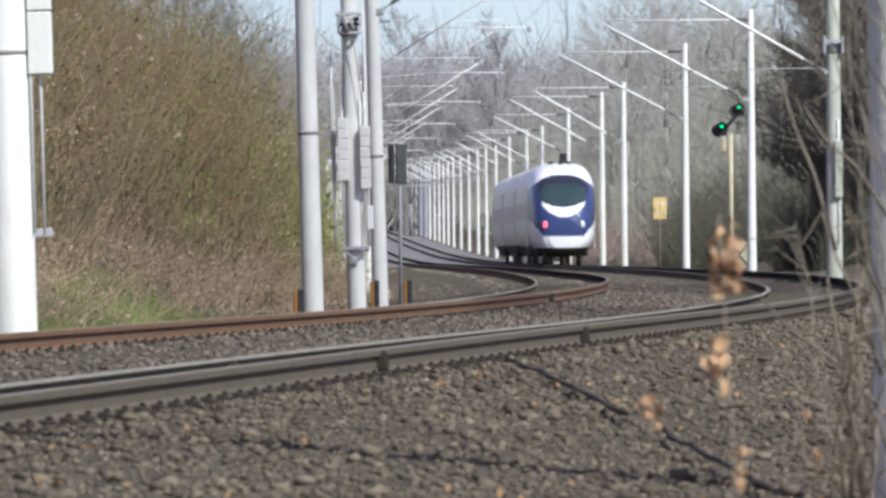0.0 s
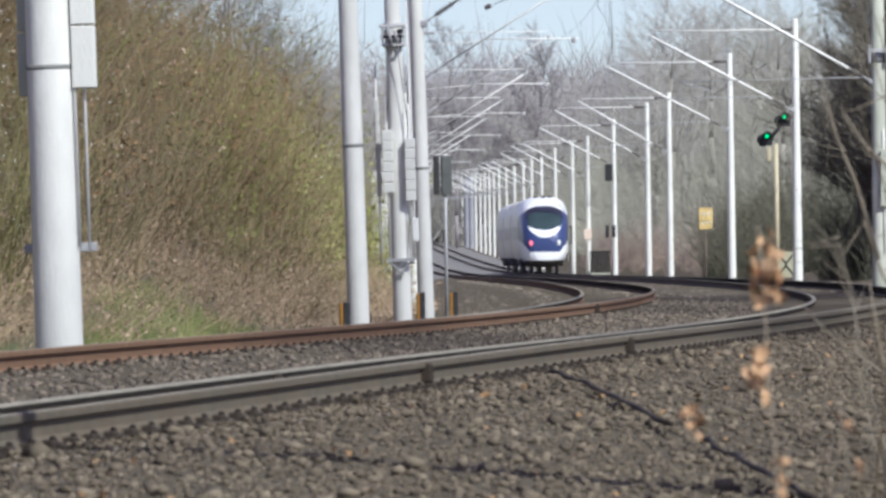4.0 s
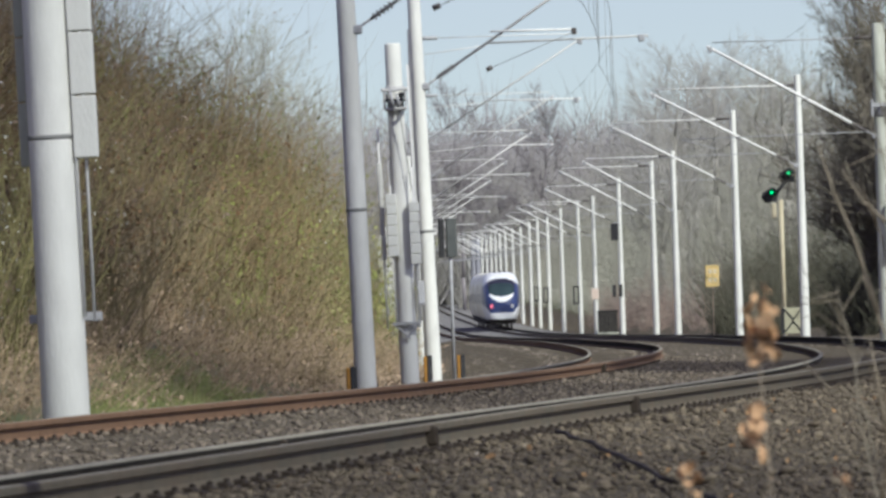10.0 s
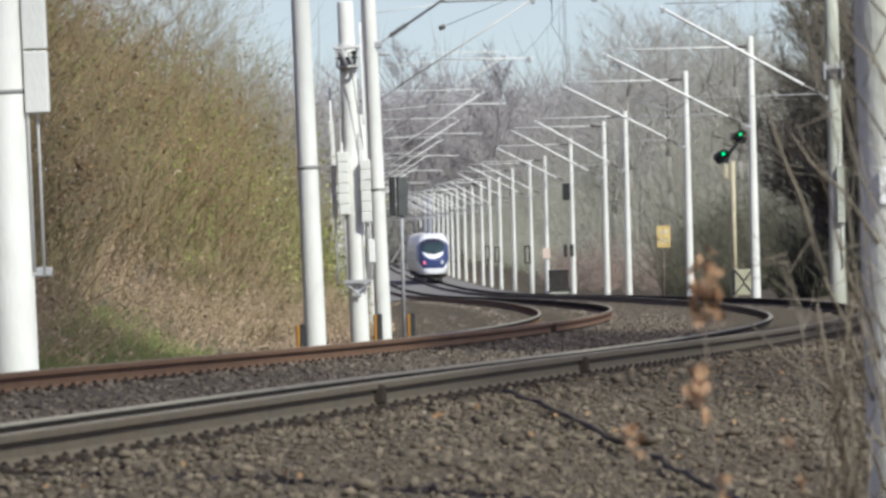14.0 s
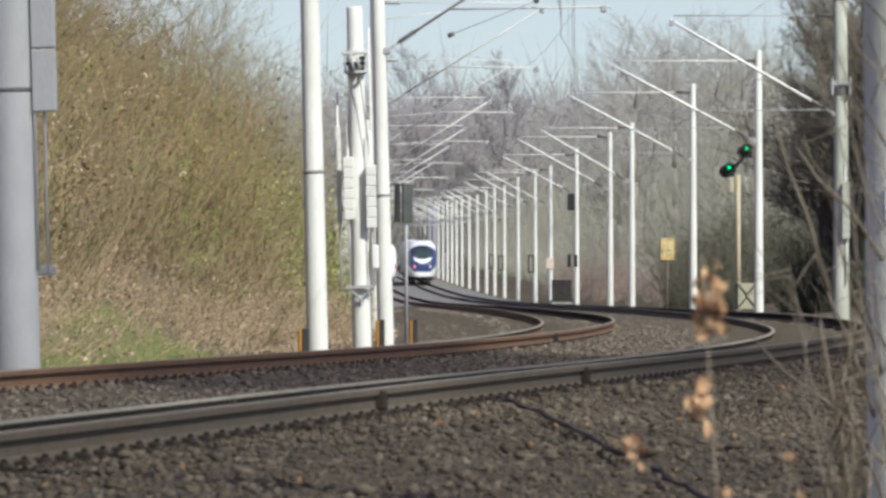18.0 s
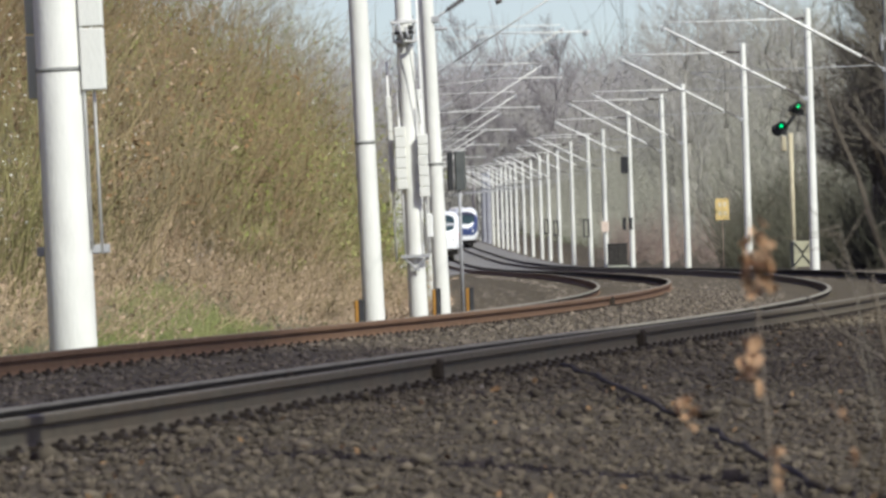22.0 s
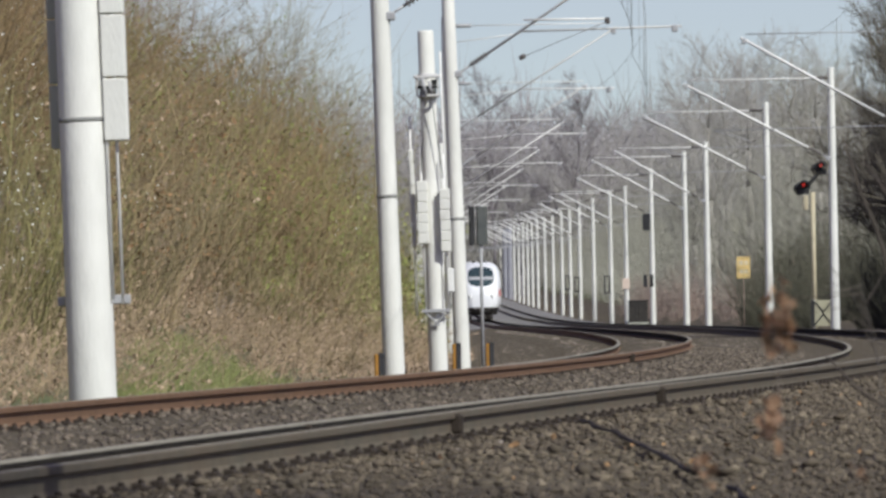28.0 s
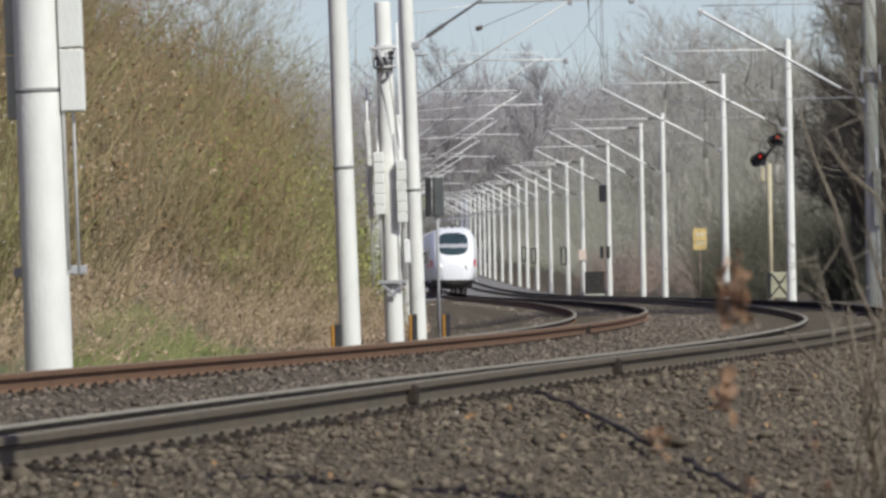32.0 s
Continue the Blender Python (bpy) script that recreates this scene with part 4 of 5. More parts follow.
LAMP_TAIL = glowing("tail_lamp_red", (1.0, .2, .28), .8)
LAMP_WHITE = material("lamp_pale", (.75, .75, .72), (.85, .85, .82), 4, .3)
_blue = dict(windscreen=GLASS_DARK, bright_band=TRAIN_WHITE, bumper=TRAIN_WHITE, nose_mask=TRAIN_BLUE, visor=TRAIN_PLUM, nose_shell=TRAIN_WHITE, roof=TRAIN_GREY, side_skin=TRAIN_GREY, skirt=UNDERFRAME, pane=TRAIN_PANE)
_white = dict(windscreen=GLASS_DARK, reflecting_strip=GALV_DULL, bumper=UNDERFRAME, nose_shell=TRAIN_WHITE, roof=TRAIN_GREY, side_skin=TRAIN_WHITE, skirt=UNDERFRAME, red_stripe=TRAIN_RED)
departing = [end_car("departing_train", "blue and white high-speed train end car with a dark windscreen", paint_blue, _blue)]
arriving = [end_car("arriving_train", "white high-speed train end car with a dark visor", paint_white, _white)]
for _k in range(2):
    departing.append(middle_car("departing_train_car", "blue and white high-speed train middle car, beige sides", _blue))
    arriving.append(middle_car("arriving_train_car", "white high-speed train middle car with dark windows", _white))


# ---- growth: many tapering twigs and small leaves ----
RNG = np.random.default_rng(5)


def twig_arrays(root, tip, radius, sag=0.12):
    """Tapering three-sided twigs with one bend: (N,3) roots and tips, (N,) radii."""
    n = len(root)
    d = tip - root
    length = np.linalg.norm(d, axis=1, keepdims=True) + 1e-9
    u = d / length
    ref = np.where(np.abs(u[:, 2:3]) > .9, np.array([[1.0, 0, 0]]), np.array([[0, 0, 1.0]]))
    a = np.cross(u, ref)
    a /= np.linalg.norm(a, axis=1, keepdims=True)
    b = np.cross(u, a)
    mid = (root + tip) / 2 + (RNG.normal(0, sag, (n, 1)) * a + RNG.normal(0, sag, (n, 1)) * b) * length
    verts = np.empty((n, 7, 3))
    for i in range(3):
        w = 2 * math.pi * i / 3
        off = a * math.cos(w) + b * math.sin(w)
        verts[:, i] = root + off * radius[:, None]
        verts[:, 3 + i] = mid + off * radius[:, None] * .65
    verts[:, 6] = tip
    base = np.array([(0, 1, 4), (0, 4, 3), (1, 2, 5), (1, 5, 4), (2, 0, 3), (2, 3, 5), (3, 4, 6), (4, 5, 6), (5, 3, 6)])
    return verts.reshape(-1, 3), (base[None] + (np.arange(n) * 7)[:, None, None]).reshape(-1, 3)


def spike_arrays(root, tip, radius):
    """Straight tapering three-sided twigs."""
    n = len(root)
    u = tip - root
    u = u / (np.linalg.norm(u, axis=1, keepdims=True) + 1e-9)
    ref = np.where(np.abs(u[:, 2:3]) > .9, np.array([[1.0, 0, 0]]), np.array([[0, 0, 1.0]]))
    a = np.cross(u, ref)
    a /= np.linalg.norm(a, axis=1, keepdims=True)
    b = np.cross(u, a)
    verts = np.empty((n, 4, 3))
    for i in range(3):
        w = 2 * math.pi * i / 3
        verts[:, i] = root + (a * math.cos(w) + b * math.sin(w)) * radius[:, None]
    verts[:, 3] = tip
    base = np.array([(0, 1, 3), (1, 2, 3), (2, 0, 3)])
    return verts.reshape(-1, 3), (base[None] + (np.arange(n) * 4)[:, None, None]).reshape(-1, 3)


def leaf_arrays(at, size):
    """Small folded leaves: two triangles each, at any turn."""
    n = len(at)
    d = RNG.normal(size=(n, 3))
    d /= np.linalg.norm(d, axis=1, keepdims=True)
    e = np.cross(d, RNG.normal(size=(n, 3)))
    e /= np.linalg.norm(e, axis=1, keepdims=True)
    g = np.cross(d, e)
    s = size[:, None]
    verts = np.stack([at, at + (d * .5 + e * .3 + g * .1) * s, at + d * s, at + (d * .5 - e * .3 + g * .1) * s], 1)
    tri = np.array([(0, 1, 2), (0, 2, 3)])
    return verts.reshape(-1, 3), (tri[None] + (np.arange(n) * 4)[:, None, None]).reshape(-1, 3)


def bush_twigs(at, height, spread, per, lean=(0, 0, 0), k=3):
    """Roots and tips of stems that fan out of each base, and of side twigs upon them."""
    n = len(at)
    h = np.repeat(height, per)
    base = np.repeat(at, per, axis=0) + RNG.normal(0, .12, (n * per, 3)) * [1, 1, 0]
    dirs = np.stack([RNG.normal(0, spread, n * per), RNG.normal(0, spread, n * per), np.ones(n * per)], 1) + np.array(lean)
    length = h * RNG.uniform(.45, 1.05, n * per)
    tip = base + dirs / np.linalg.norm(dirs, axis=1, keepdims=True) * length[:, None]
    f = RNG.uniform(.3, .95, (n * per, k, 1))
    r2 = (base[:, None] + (tip - base)[:, None] * f).reshape(-1, 3)
    d2 = np.repeat(dirs, k, axis=0) + RNG.normal(0, .75, (n * per * k, 3))
    l2 = np.repeat(length, k) * RNG.uniform(.2, .42, n * per * k)
    t2 = r2 + d2 / np.linalg.norm(d2, axis=1, keepdims=True) * l2[:, None]
    return base, tip, r2, t2


def scatter(n, y0, y1, o0, o1, power=1.0):
    y = y0 + (y1 - y0) * RNG.uniform(0, 1, n) ** power
    o = RNG.uniform(o0, o1, n)
    x = np.interp(y, _Y, _X) + o
    return np.stack([x, y, ground_z(x, y) - .05], 1)


def thicket(name, label, at, height, spread, per, r, mat, lean=(0, 0, 0), leaves=0, leaf_mat=None, leaf_size=.05, category="shrubs", side=3, straight=False):
    b, t, b2, t2 = bush_twigs(at, height, spread, per, lean, side)
    v1, f1 = (spike_arrays if straight or category == "grass" else twig_arrays)(b, t, np.full(len(b), r))
    v2, f2 = spike_arrays(b2, t2, np.full(len(b2), r * .6))
    ob = thing(name, label, category, kind="stuff", data=mesh_from_arrays(name, np.concatenate([v1, v2]), np.concatenate([f1, f2 + len(v1)]), mat))
    if leaves:
        pick = RNG.integers(0, len(b2), leaves)
        p = b2[pick] + (t2[pick] - b2[pick]) * RNG.uniform(.2, 1, (leaves, 1)) + RNG.normal(0, .03, (leaves, 3))
        v, f = leaf_arrays(p, RNG.uniform(.6, 1.4, leaves) * leaf_size)
        part("leaves", mesh_from_arrays("leaves", v, f, leaf_mat), ob)
    return ob


def patch(at, scale, seed):
    """A slow wave over the ground, 0 to 1, for patches of one kind of growth."""
    return np.array([noise.noise(Vector((p[0] * scale, p[1] * scale * .35, seed))) * .5 + .5 for p in at])


def clumped(n_clumps, per, y0, y1, o0, o1, radius, h0, h1):
    """Places and heights of stems that stand in rounded clumps, highest in the middle."""
    c = scatter(n_clumps, y0, y1, o0, o1)
    rad = RNG.uniform(.6, 1.3, n_clumps) * radius
    top = RNG.uniform(h0, h1, n_clumps)
    which = np.repeat(np.arange(n_clumps), per)
    q = np.sqrt(RNG.uniform(0, 1, len(which)))
    a = RNG.uniform(0, 2 * math.pi, len(which))
    x, y = c[which, 0] + q * rad[which] * np.cos(a), c[which, 1] + q * rad[which] * np.sin(a)
    return np.stack([x, y, ground_z(x, y) - .05], 1), top[which] * (1.02 - .75 * q ** 2) * RNG.uniform(.8, 1.1, len(which)), which


def bare_of_grass(at):
    """Keeps litter off the fresh grass at the foot of the slope."""
    o = at[:, 0] - np.interp(at[:, 1], _Y, _X)
    green = (at[:, 1] > 100) & (at[:, 1] < 145) & (o > np.interp(at[:, 1], [100, 145], [-9.2, -11.6]))
    return at[~green | (RNG.uniform(0, 1, len(at)) < .3)]


def full_height(at):
    """How high the slope's growth stands, low towards the line and tall at the top."""
    back = np.interp(at[:, 1], _Y, _X) - at[:, 0]
    return np.interp(back, [9.4, 10.5, 11.5, 12.5, 13.5, 15, 17, 20], [1.4, 2.7, 3.9, 4.7, 5.6, 6.6, 7.2, 8.0])


def bank_growth():
    lean = (.2, -.15, 0)
    kinds = (("bank_thicket", "brown leafless scrub covering the cutting slope", 55, TWIG_BROWN, 16000, LEAF_BROWN, 88, 262),
             ("budding_thicket", "olive scrub with young leaves on the cutting slope", 130, TWIG_OLIVE, 90000, BUD, 88, 235),
             ("grey_thicket", "grey brown bramble and scrub on the cutting slope", 62, TWIG_GREY, 12000, LEAF_BROWN, 115, 262),
             ("bank_scrub", "reddish brown leafless bushes on the slope", 24, TWIG_RED, 3500, LEAF_BROWN, 120, 215),
             # dark twigs that imitate the shade in hollows of the growth
             ("shaded_scrub", "leafless scrub between the bushes of the slope, coloured dark for shaded hollows", 40, TWIG_DARK, 1500, LEAF_BROWN, 95, 240))
    for k, (name, label, n, mat, leaves, leaf_mat, y0, y1) in enumerate(kinds):
        at, hgt, _ = clumped(n, 15, y0, y1, -25, -11.8, 1.7, 1.5, 4.6)
        back = -(at[:, 0] - np.interp(at[:, 1], _Y, _X))
        hgt *= np.clip((back - np.interp(at[:, 1], [110, 150, 190], [12.2, 11.4, 9.8])) / np.interp(at[:, 1], [110, 150], [3.2, 2.2]), .12, 1.35)
        thicket(name, label, at, hgt, .55, 6, .0095, mat, lean, leaves, leaf_mat, .055, side=5)
    for name, label, n, mat, leaves, leaf_mat, y0, y1 in (("leafing_bush", "bushes with fresh green leaves at the end of the slope", 22, TWIG_OLIVE, 75000, BUD, 165, 228),
                                                          ("tall_thicket", "brown leafless bushes at the end of the slope", 34, TWIG_BROWN, 4000, LEAF_BROWN, 150, 238)):
        at, hgt, _ = clumped(n, 16, y0, y1, -16.5, -10.4, 1.2, .8, 1.08)
        hgt *= full_height(at)
        thicket(name, label, at, hgt, .42, 8, .011, mat, (.12, -.1, 0), leaves, leaf_mat, .062)
    at, hgt, _ = clumped(26, 14, 165, 236, -14.6, -11.6, 1.3, .9, 1.12)
    hgt *= full_height(at)
    thicket("rusty_thicket", "rusty brown leafless bushes high on the slope", at, hgt, .42, 8, .012, TWIG_RUST, (.12, -.1, 0), 2500, LEAF_BROWN, .055)
    rows = [clumped(84, 14, 92, 250, -24, -14, 1.5, .72, 1.1), clumped(44, 16, 104, 172, -22, -13.5, 1.5, .95, 1.25)]
    at, hgt = np.concatenate([q[0] for q in rows]), np.concatenate([q[1] for q in rows])
    hgt *= full_height(at)
    thicket("ridge_thicket", "tall brown scrub along the top of the slope", at, hgt, .4, 8, .012, TWIG_RUST, (.15, -.1, 0), 12000, LEAF_BROWN, .05)
    at = scatter(160, 95, 265, -26, -17)
    thicket("tall_scrub", "tall thin leafless saplings on top of the slope", at, RNG.uniform(4, 7.5, 160), .28, 7, .018, TWIG_GREY, (.1, 0, 0), side=5)
    at = bare_of_grass(scatter(26000, 84, 230, -16, -8.6))
    at[:, 2] += RNG.uniform(.05, .22, len(at))
    v, f = leaf_arrays(at, RNG.uniform(.04, .1, len(at)))
    thing("leaf_litter", "pale brown leaf litter on the foot of the slope", "leaves", kind="stuff", data=mesh_from_arrays("leaf_litter", v, f, LITTER))
    at = scatter(12, 133, 143, -12.3, -11.0)
    thicket("withered_bush", "bush with withered orange brown leaves on the slope", at, RNG.uniform(3.0, 4.4, 12), .3, 8, .013, TWIG_BROWN, (.15, 0, 0), 900, LEAF_BROWN, .075)
    at = scatter(7, 132, 139, -12.2, -11.3)
    thicket("pale_leaved_bush", "bush with pale dry leaves beside the withered one", at, RNG.uniform(3.4, 4.6, 7), .28, 8, .012, TWIG_BROWN, (.15, 0, 0), 600, LITTER, .075)
    at = np.concatenate([scatter(20, 112, 124, -11.5, -10.8), scatter(4, 180, 190, -11.2, -10.4)])
    thicket("blossom_bush", "bush with small white blossom on the slope", at, RNG.uniform(3.0, 5.0, 24), .25, 8, .012, TWIG_OLIVE, (.1, 0, 0), 900, BLOSSOM, .036)
    at = bare_of_grass(scatter(2000, 84, 250, -15.5, -8.8))
    thicket("bank_dry_grass", "pale dry grass and dead stalks at the foot of the slope", at, RNG.uniform(.2, .75, len(at)), .6, 7, .007, DRY_GRASS, (.15, 0, 0), category="grass", side=1)
    at = bare_of_grass(scatter(2600, 92, 225, -15.5, -9.6))
    thicket("bramble_tangle", "rosy brown tangle of dead bramble and stalks on the lower slope", at, RNG.uniform(.4, 1.5, len(at)), .95, 5, .008, TWIG_DRY, (.3, -.1, 0), 26000, LITTER, .06, category="grass", side=3)
    at = np.concatenate([scatter(900, 80, 148, -9.2, -7.2), scatter(1000, 102, 120, -9.4, -7.2), scatter(1000, 117, 132, -10.4, -8.0), scatter(700, 129, 142, -11.2, -9.4)])
    thicket("bank_grass", "fresh green grass in the ditch below the slope", at, RNG.uniform(.1, .34, len(at)), .7, 7, .0075, GRASS, category="grass", side=1)
    at, hgt, _ = clumped(5, 18, 178, 200, -12.4, -10.9, 1.1, .85, 1.05)
    thicket("bright_leaved_bush", "bush with bright yellow green young leaves at the end of the slope", at, hgt * full_height(at), .4, 8, .011, TWIG_OLIVE, (.1, -.1, 0), 5200, LEAF_BRIGHT, .1)


def tree(name, label, height, seed, twig_mat, bark, density=1.0, spread=.5, group="", stout=1.0, counts=(8, 5), girth=.016):
    """A bare tree: tapered trunk, limbs and a crown of branches and twigs."""
    rng = np.random.default_rng(seed)
    t = thing(name, label, "tree", group)
    h = height
    pts = [Vector((0, 0, -.3))]
    for i in range(1, 7):
        pts.append(Vector((rng.normal(0, .02 * h * i / 6), rng.normal(0, .02 * h * i / 6), h * .75 * i / 6)))
    r0 = h * girth
    bm = bmesh.new()
    for i in range(6):
        add_tube(bm, pts[i], pts[i + 1], r0 * (1 - i / 7), r0 * (1 - (i + 1) / 7), 8)
    part("trunk", bm_mesh("trunk", bm, bark, True), t)
    limbs_r, limbs_t, lr = [], [], []
    nl = int(26 * density)
    for i in range(nl):
        f = rng.uniform(.25, 1.0)
        p = pts[0].lerp(pts[6], f)
        a = rng.uniform(0, 2 * math.pi)
        up = rng.uniform(.5, 1.6)
        d = np.array([math.cos(a), math.sin(a), up])
        L = h * spread * rng.uniform(.55, 1.0) * (1.1 - .55 * f)
        limbs_r.append(np.array(p))
        limbs_t.append(np.array(p) + d / np.linalg.norm(d) * L)
        lr.append(r0 * .45 * stout * (1.15 - f * .6))
    R, T = np.array(limbs_r), np.array(limbs_t)
    v, f = twig_arrays(R, T, np.array(lr), .08)
    part("limb_set", mesh_from_arrays("limb_set", v, f, bark), t)
    roots, tips, rad = R, T, np.array(lr)
    V, F, off = [], [], 0
    for level, (k, lf, rf) in enumerate(((counts[0], .45, .5), (counts[1], .42, .6))):
        n = len(roots)
        fr = rng.uniform(.3, 1, (n, k, 1))
        r2 = (roots[:, None] + (tips - roots)[:, None] * fr).reshape(-1, 3)
        dd = (tips - roots) / np.linalg.norm(tips - roots, axis=1, keepdims=True)
        d2 = np.repeat(dd, k, 0) + rng.normal(0, .5, (n * k, 3)) + [0, 0, .2]
        L = np.repeat(np.linalg.norm(tips - roots, axis=1), k) * lf * rng.uniform(.5, 1.2, n * k)
        t2 = r2 + d2 / np.linalg.norm(d2, axis=1, keepdims=True) * L[:, None]
        rad = np.repeat(rad, k) * rf
        v, f = twig_arrays(r2, t2, rad, .1) if level == 0 else spike_arrays(r2, t2, rad)
        V.append(v)
        F.append(f + off)
        off += len(v)
        roots, tips = r2, t2
    part("crown", mesh_from_arrays("crown", np.concatenate(V), np.concatenate(F), twig_mat), t)
    return t


def plant_tree(proto, x, y, size, turn):
    return copy_thing(proto, pose(x, y, float(ground_z(x, y)), 0, 0, turn) @ Matrix.Diagonal((size, size, size, 1)))


def grow():
    bank_growth()
    r = random.Random(8)
    protos = [tree("bare_tree", "leafless grey brown tree at the edge of the line", h, sd, TWIG_WOOD, BARK_FAR, 1.1, sp, "bare trees along the line", .34, (9, 7)) for h, sd, sp in ((11, 11, .5), (13, 12, .42), (9, 13, .55))]
    dark = [tree("dark_tree", "dark leafless tree with dense twigs close to the line", h, sd, TWIG_DARK, BARK, 1.4, sp, "dark trees by the anchor mast", .45, (10, 9)) for h, sd, sp in ((9, 31, .36), (8, 32, .4))]
    far = [tree("far_tree", "leafless tree of the distant wood, in pale haze colour", h, sd, TWIG_FAR, BARK_FAR, .9, .42, "trees of the distant wood", .36, (10, 8)) for h, sd in ((20, 21), (18, 22), (22, 23))]

    def plant(kind, n, y0, y1, o0, o1, s0, s1):
        for i in range(n):
            y = y0 + (y1 - y0) * (i + r.random()) / n
            plant_tree(kind[i % len(kind)], centre(y) + r.uniform(o0, o1), y, r.uniform(s0, s1), r.uniform(0, 360))

    plant(dark, 12, 304, 340, 9.5, 15, .9, 1.4)
    plant(dark, 16, 303, 318, 7.5, 10, .8, 1.4)
    plant(dark, 9, 304, 316, 6.8, 8.4, 1.25, 1.6)
    plant(dark, 9, 84, 205, 9.5, 13, .75, 1.05)       # out of view, added so that their shade falls across the outer rail
    plant(protos, 12, 400, 470, 12, 24, .7, 1.1)
    plant(protos, 18, 420, 660, 9.5, 32, .8, 1.35)
    plant(protos, 4, 180, 300, -30, -24, .5, .65)
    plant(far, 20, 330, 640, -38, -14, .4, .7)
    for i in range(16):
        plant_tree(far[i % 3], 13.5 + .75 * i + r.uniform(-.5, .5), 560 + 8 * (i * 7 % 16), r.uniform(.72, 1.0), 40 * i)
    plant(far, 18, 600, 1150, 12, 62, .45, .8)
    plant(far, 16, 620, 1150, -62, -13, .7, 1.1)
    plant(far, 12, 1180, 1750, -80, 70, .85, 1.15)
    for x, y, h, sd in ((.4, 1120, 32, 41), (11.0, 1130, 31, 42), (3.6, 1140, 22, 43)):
        lone = tree("lone_tree", "tall leafless tree above the distant wood, in mauve grey haze colour", h, sd, TWIG_MAUVE, TWIG_MAUVE, 1.25, .31, "tall trees in the distance", .8, (12, 9), .008)
        lone.matrix_world = pose(x, y, float(ground_z(x, y)))
    for kind, y, o in ((protos, 420, 16), (dark, 318, 12), (far, 1420, -5)):
        for k, p in enumerate(kind):
            x, yy = centre(y) + o + 5 * k, y + 8 * k
            p.matrix_world = pose(x, yy, float(ground_z(x, yy)))
    # grey trees that look over the end of the cutting
    for k, (u, up) in enumerate(((-26, 42), (-24.2, 41), (-22.5, 38), (-20.8, 36), (-19.2, 34), (-17.4, 30), (-15.6, 26), (-14.0, 23))):
        y = 286 + 9 * (k * 3 % 5)
        x = u * y / 1000
        plant_tree(protos[k % 3], x, y, (EYE + up * y / 1000 - float(ground_z(x, y))) / (12.0, 13.5, 10.5)[k % 3], 70 * k)
    at = scatter(700, 400, 700, 6.5, 20)
    thicket("line_brush", "rosy brown leafless brush behind the far masts", at, RNG.uniform(.8, 4.0, 700), .5, 8, .018, TWIG_ROSY, side=4)
    at = scatter(4800, 345, 1150, 8.5, 48, 1.25)
    thicket("wood_brush", "grey leafless undergrowth of the wood", at, RNG.uniform(2.5, 12, 4800) * np.interp(at[:, 1], [345, 420], [.5, 1]), .45, 8, .015, TWIG_WOOD, side=4, straight=True)
    at = scatter(1700, 260, 1150, -46, -11.5)
    thicket("far_brush", "grey brown leafless brush on the far bank", at, RNG.uniform(1.5, 8, 1700), .45, 8, .018, TWIG_GREY, side=4, straight=True)
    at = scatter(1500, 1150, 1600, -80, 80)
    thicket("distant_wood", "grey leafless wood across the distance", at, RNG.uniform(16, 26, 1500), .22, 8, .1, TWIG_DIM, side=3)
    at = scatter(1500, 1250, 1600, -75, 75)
    thicket("wood_edge", "tree tops along the distant skyline, in pale mauve haze colour", at, np.interp(at[:, 0], [0, 14], [29, 25]) * RNG.uniform(.84, 1.03, 1500), .27, 8, .14, TWIG_HAZE, side=5)
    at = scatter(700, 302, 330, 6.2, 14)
    thicket("dark_brush", "leafless brush under the trees, coloured dark for their shade", at, RNG.uniform(.8, 4.6, 700), .5, 10, .014, TWIG_SHADE)
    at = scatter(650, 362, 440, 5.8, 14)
    thicket("shaded_brush", "leafless brush at the edge of the wood, coloured dark for shade", at, RNG.uniform(1.5, 5.6, 650), .5, 9, .016, TWIG_SHADE)


grow()


def stones(name, label, at, size, mat):
    """Broken stones: jittered octahedra, each its own shape and turn."""
    n = len(at)
    base = np.array([(1, 0, 0), (-1, 0, 0), (0, 1, 0), (0, -1, 0), (0, 0, 1), (0, 0, -1)], float)
    v = base[None] * (1 + RNG.uniform(-.35, .35, (n, 6, 1))) + RNG.normal(0, .18, (n, 6, 3))
    q = RNG.normal(size=(n, 4))
    q /= np.linalg.norm(q, axis=1, keepdims=True)
    w, x, y, z = q.T
    m = np.stack([1 - 2 * (y * y + z * z), 2 * (x * y - z * w), 2 * (x * z + y * w), 2 * (x * y + z * w), 1 - 2 * (x * x + z * z), 2 * (y * z - x * w),
                  2 * (x * z - y * w), 2 * (y * z + x * w), 1 - 2 * (x * x + y * y)], 1).reshape(n, 3, 3)
    v = np.einsum("nij,nkj->nki", m, v) * size[:, None, None] * np.array([1.15, 1.15, .7]) + at[:, None]
    t = np.array([(0, 2, 4), (2, 1, 4), (1, 3, 4), (3, 0, 4), (2, 0, 5), (1, 2, 5), (3, 1, 5), (0, 3, 5)])
    thing(name, label, "gravel", kind="stuff", data=mesh_from_arrays(name, v.reshape(-1, 3), (t[None] + (np.arange(n) * 6)[:, None, None]).reshape(-1, 3), mat))


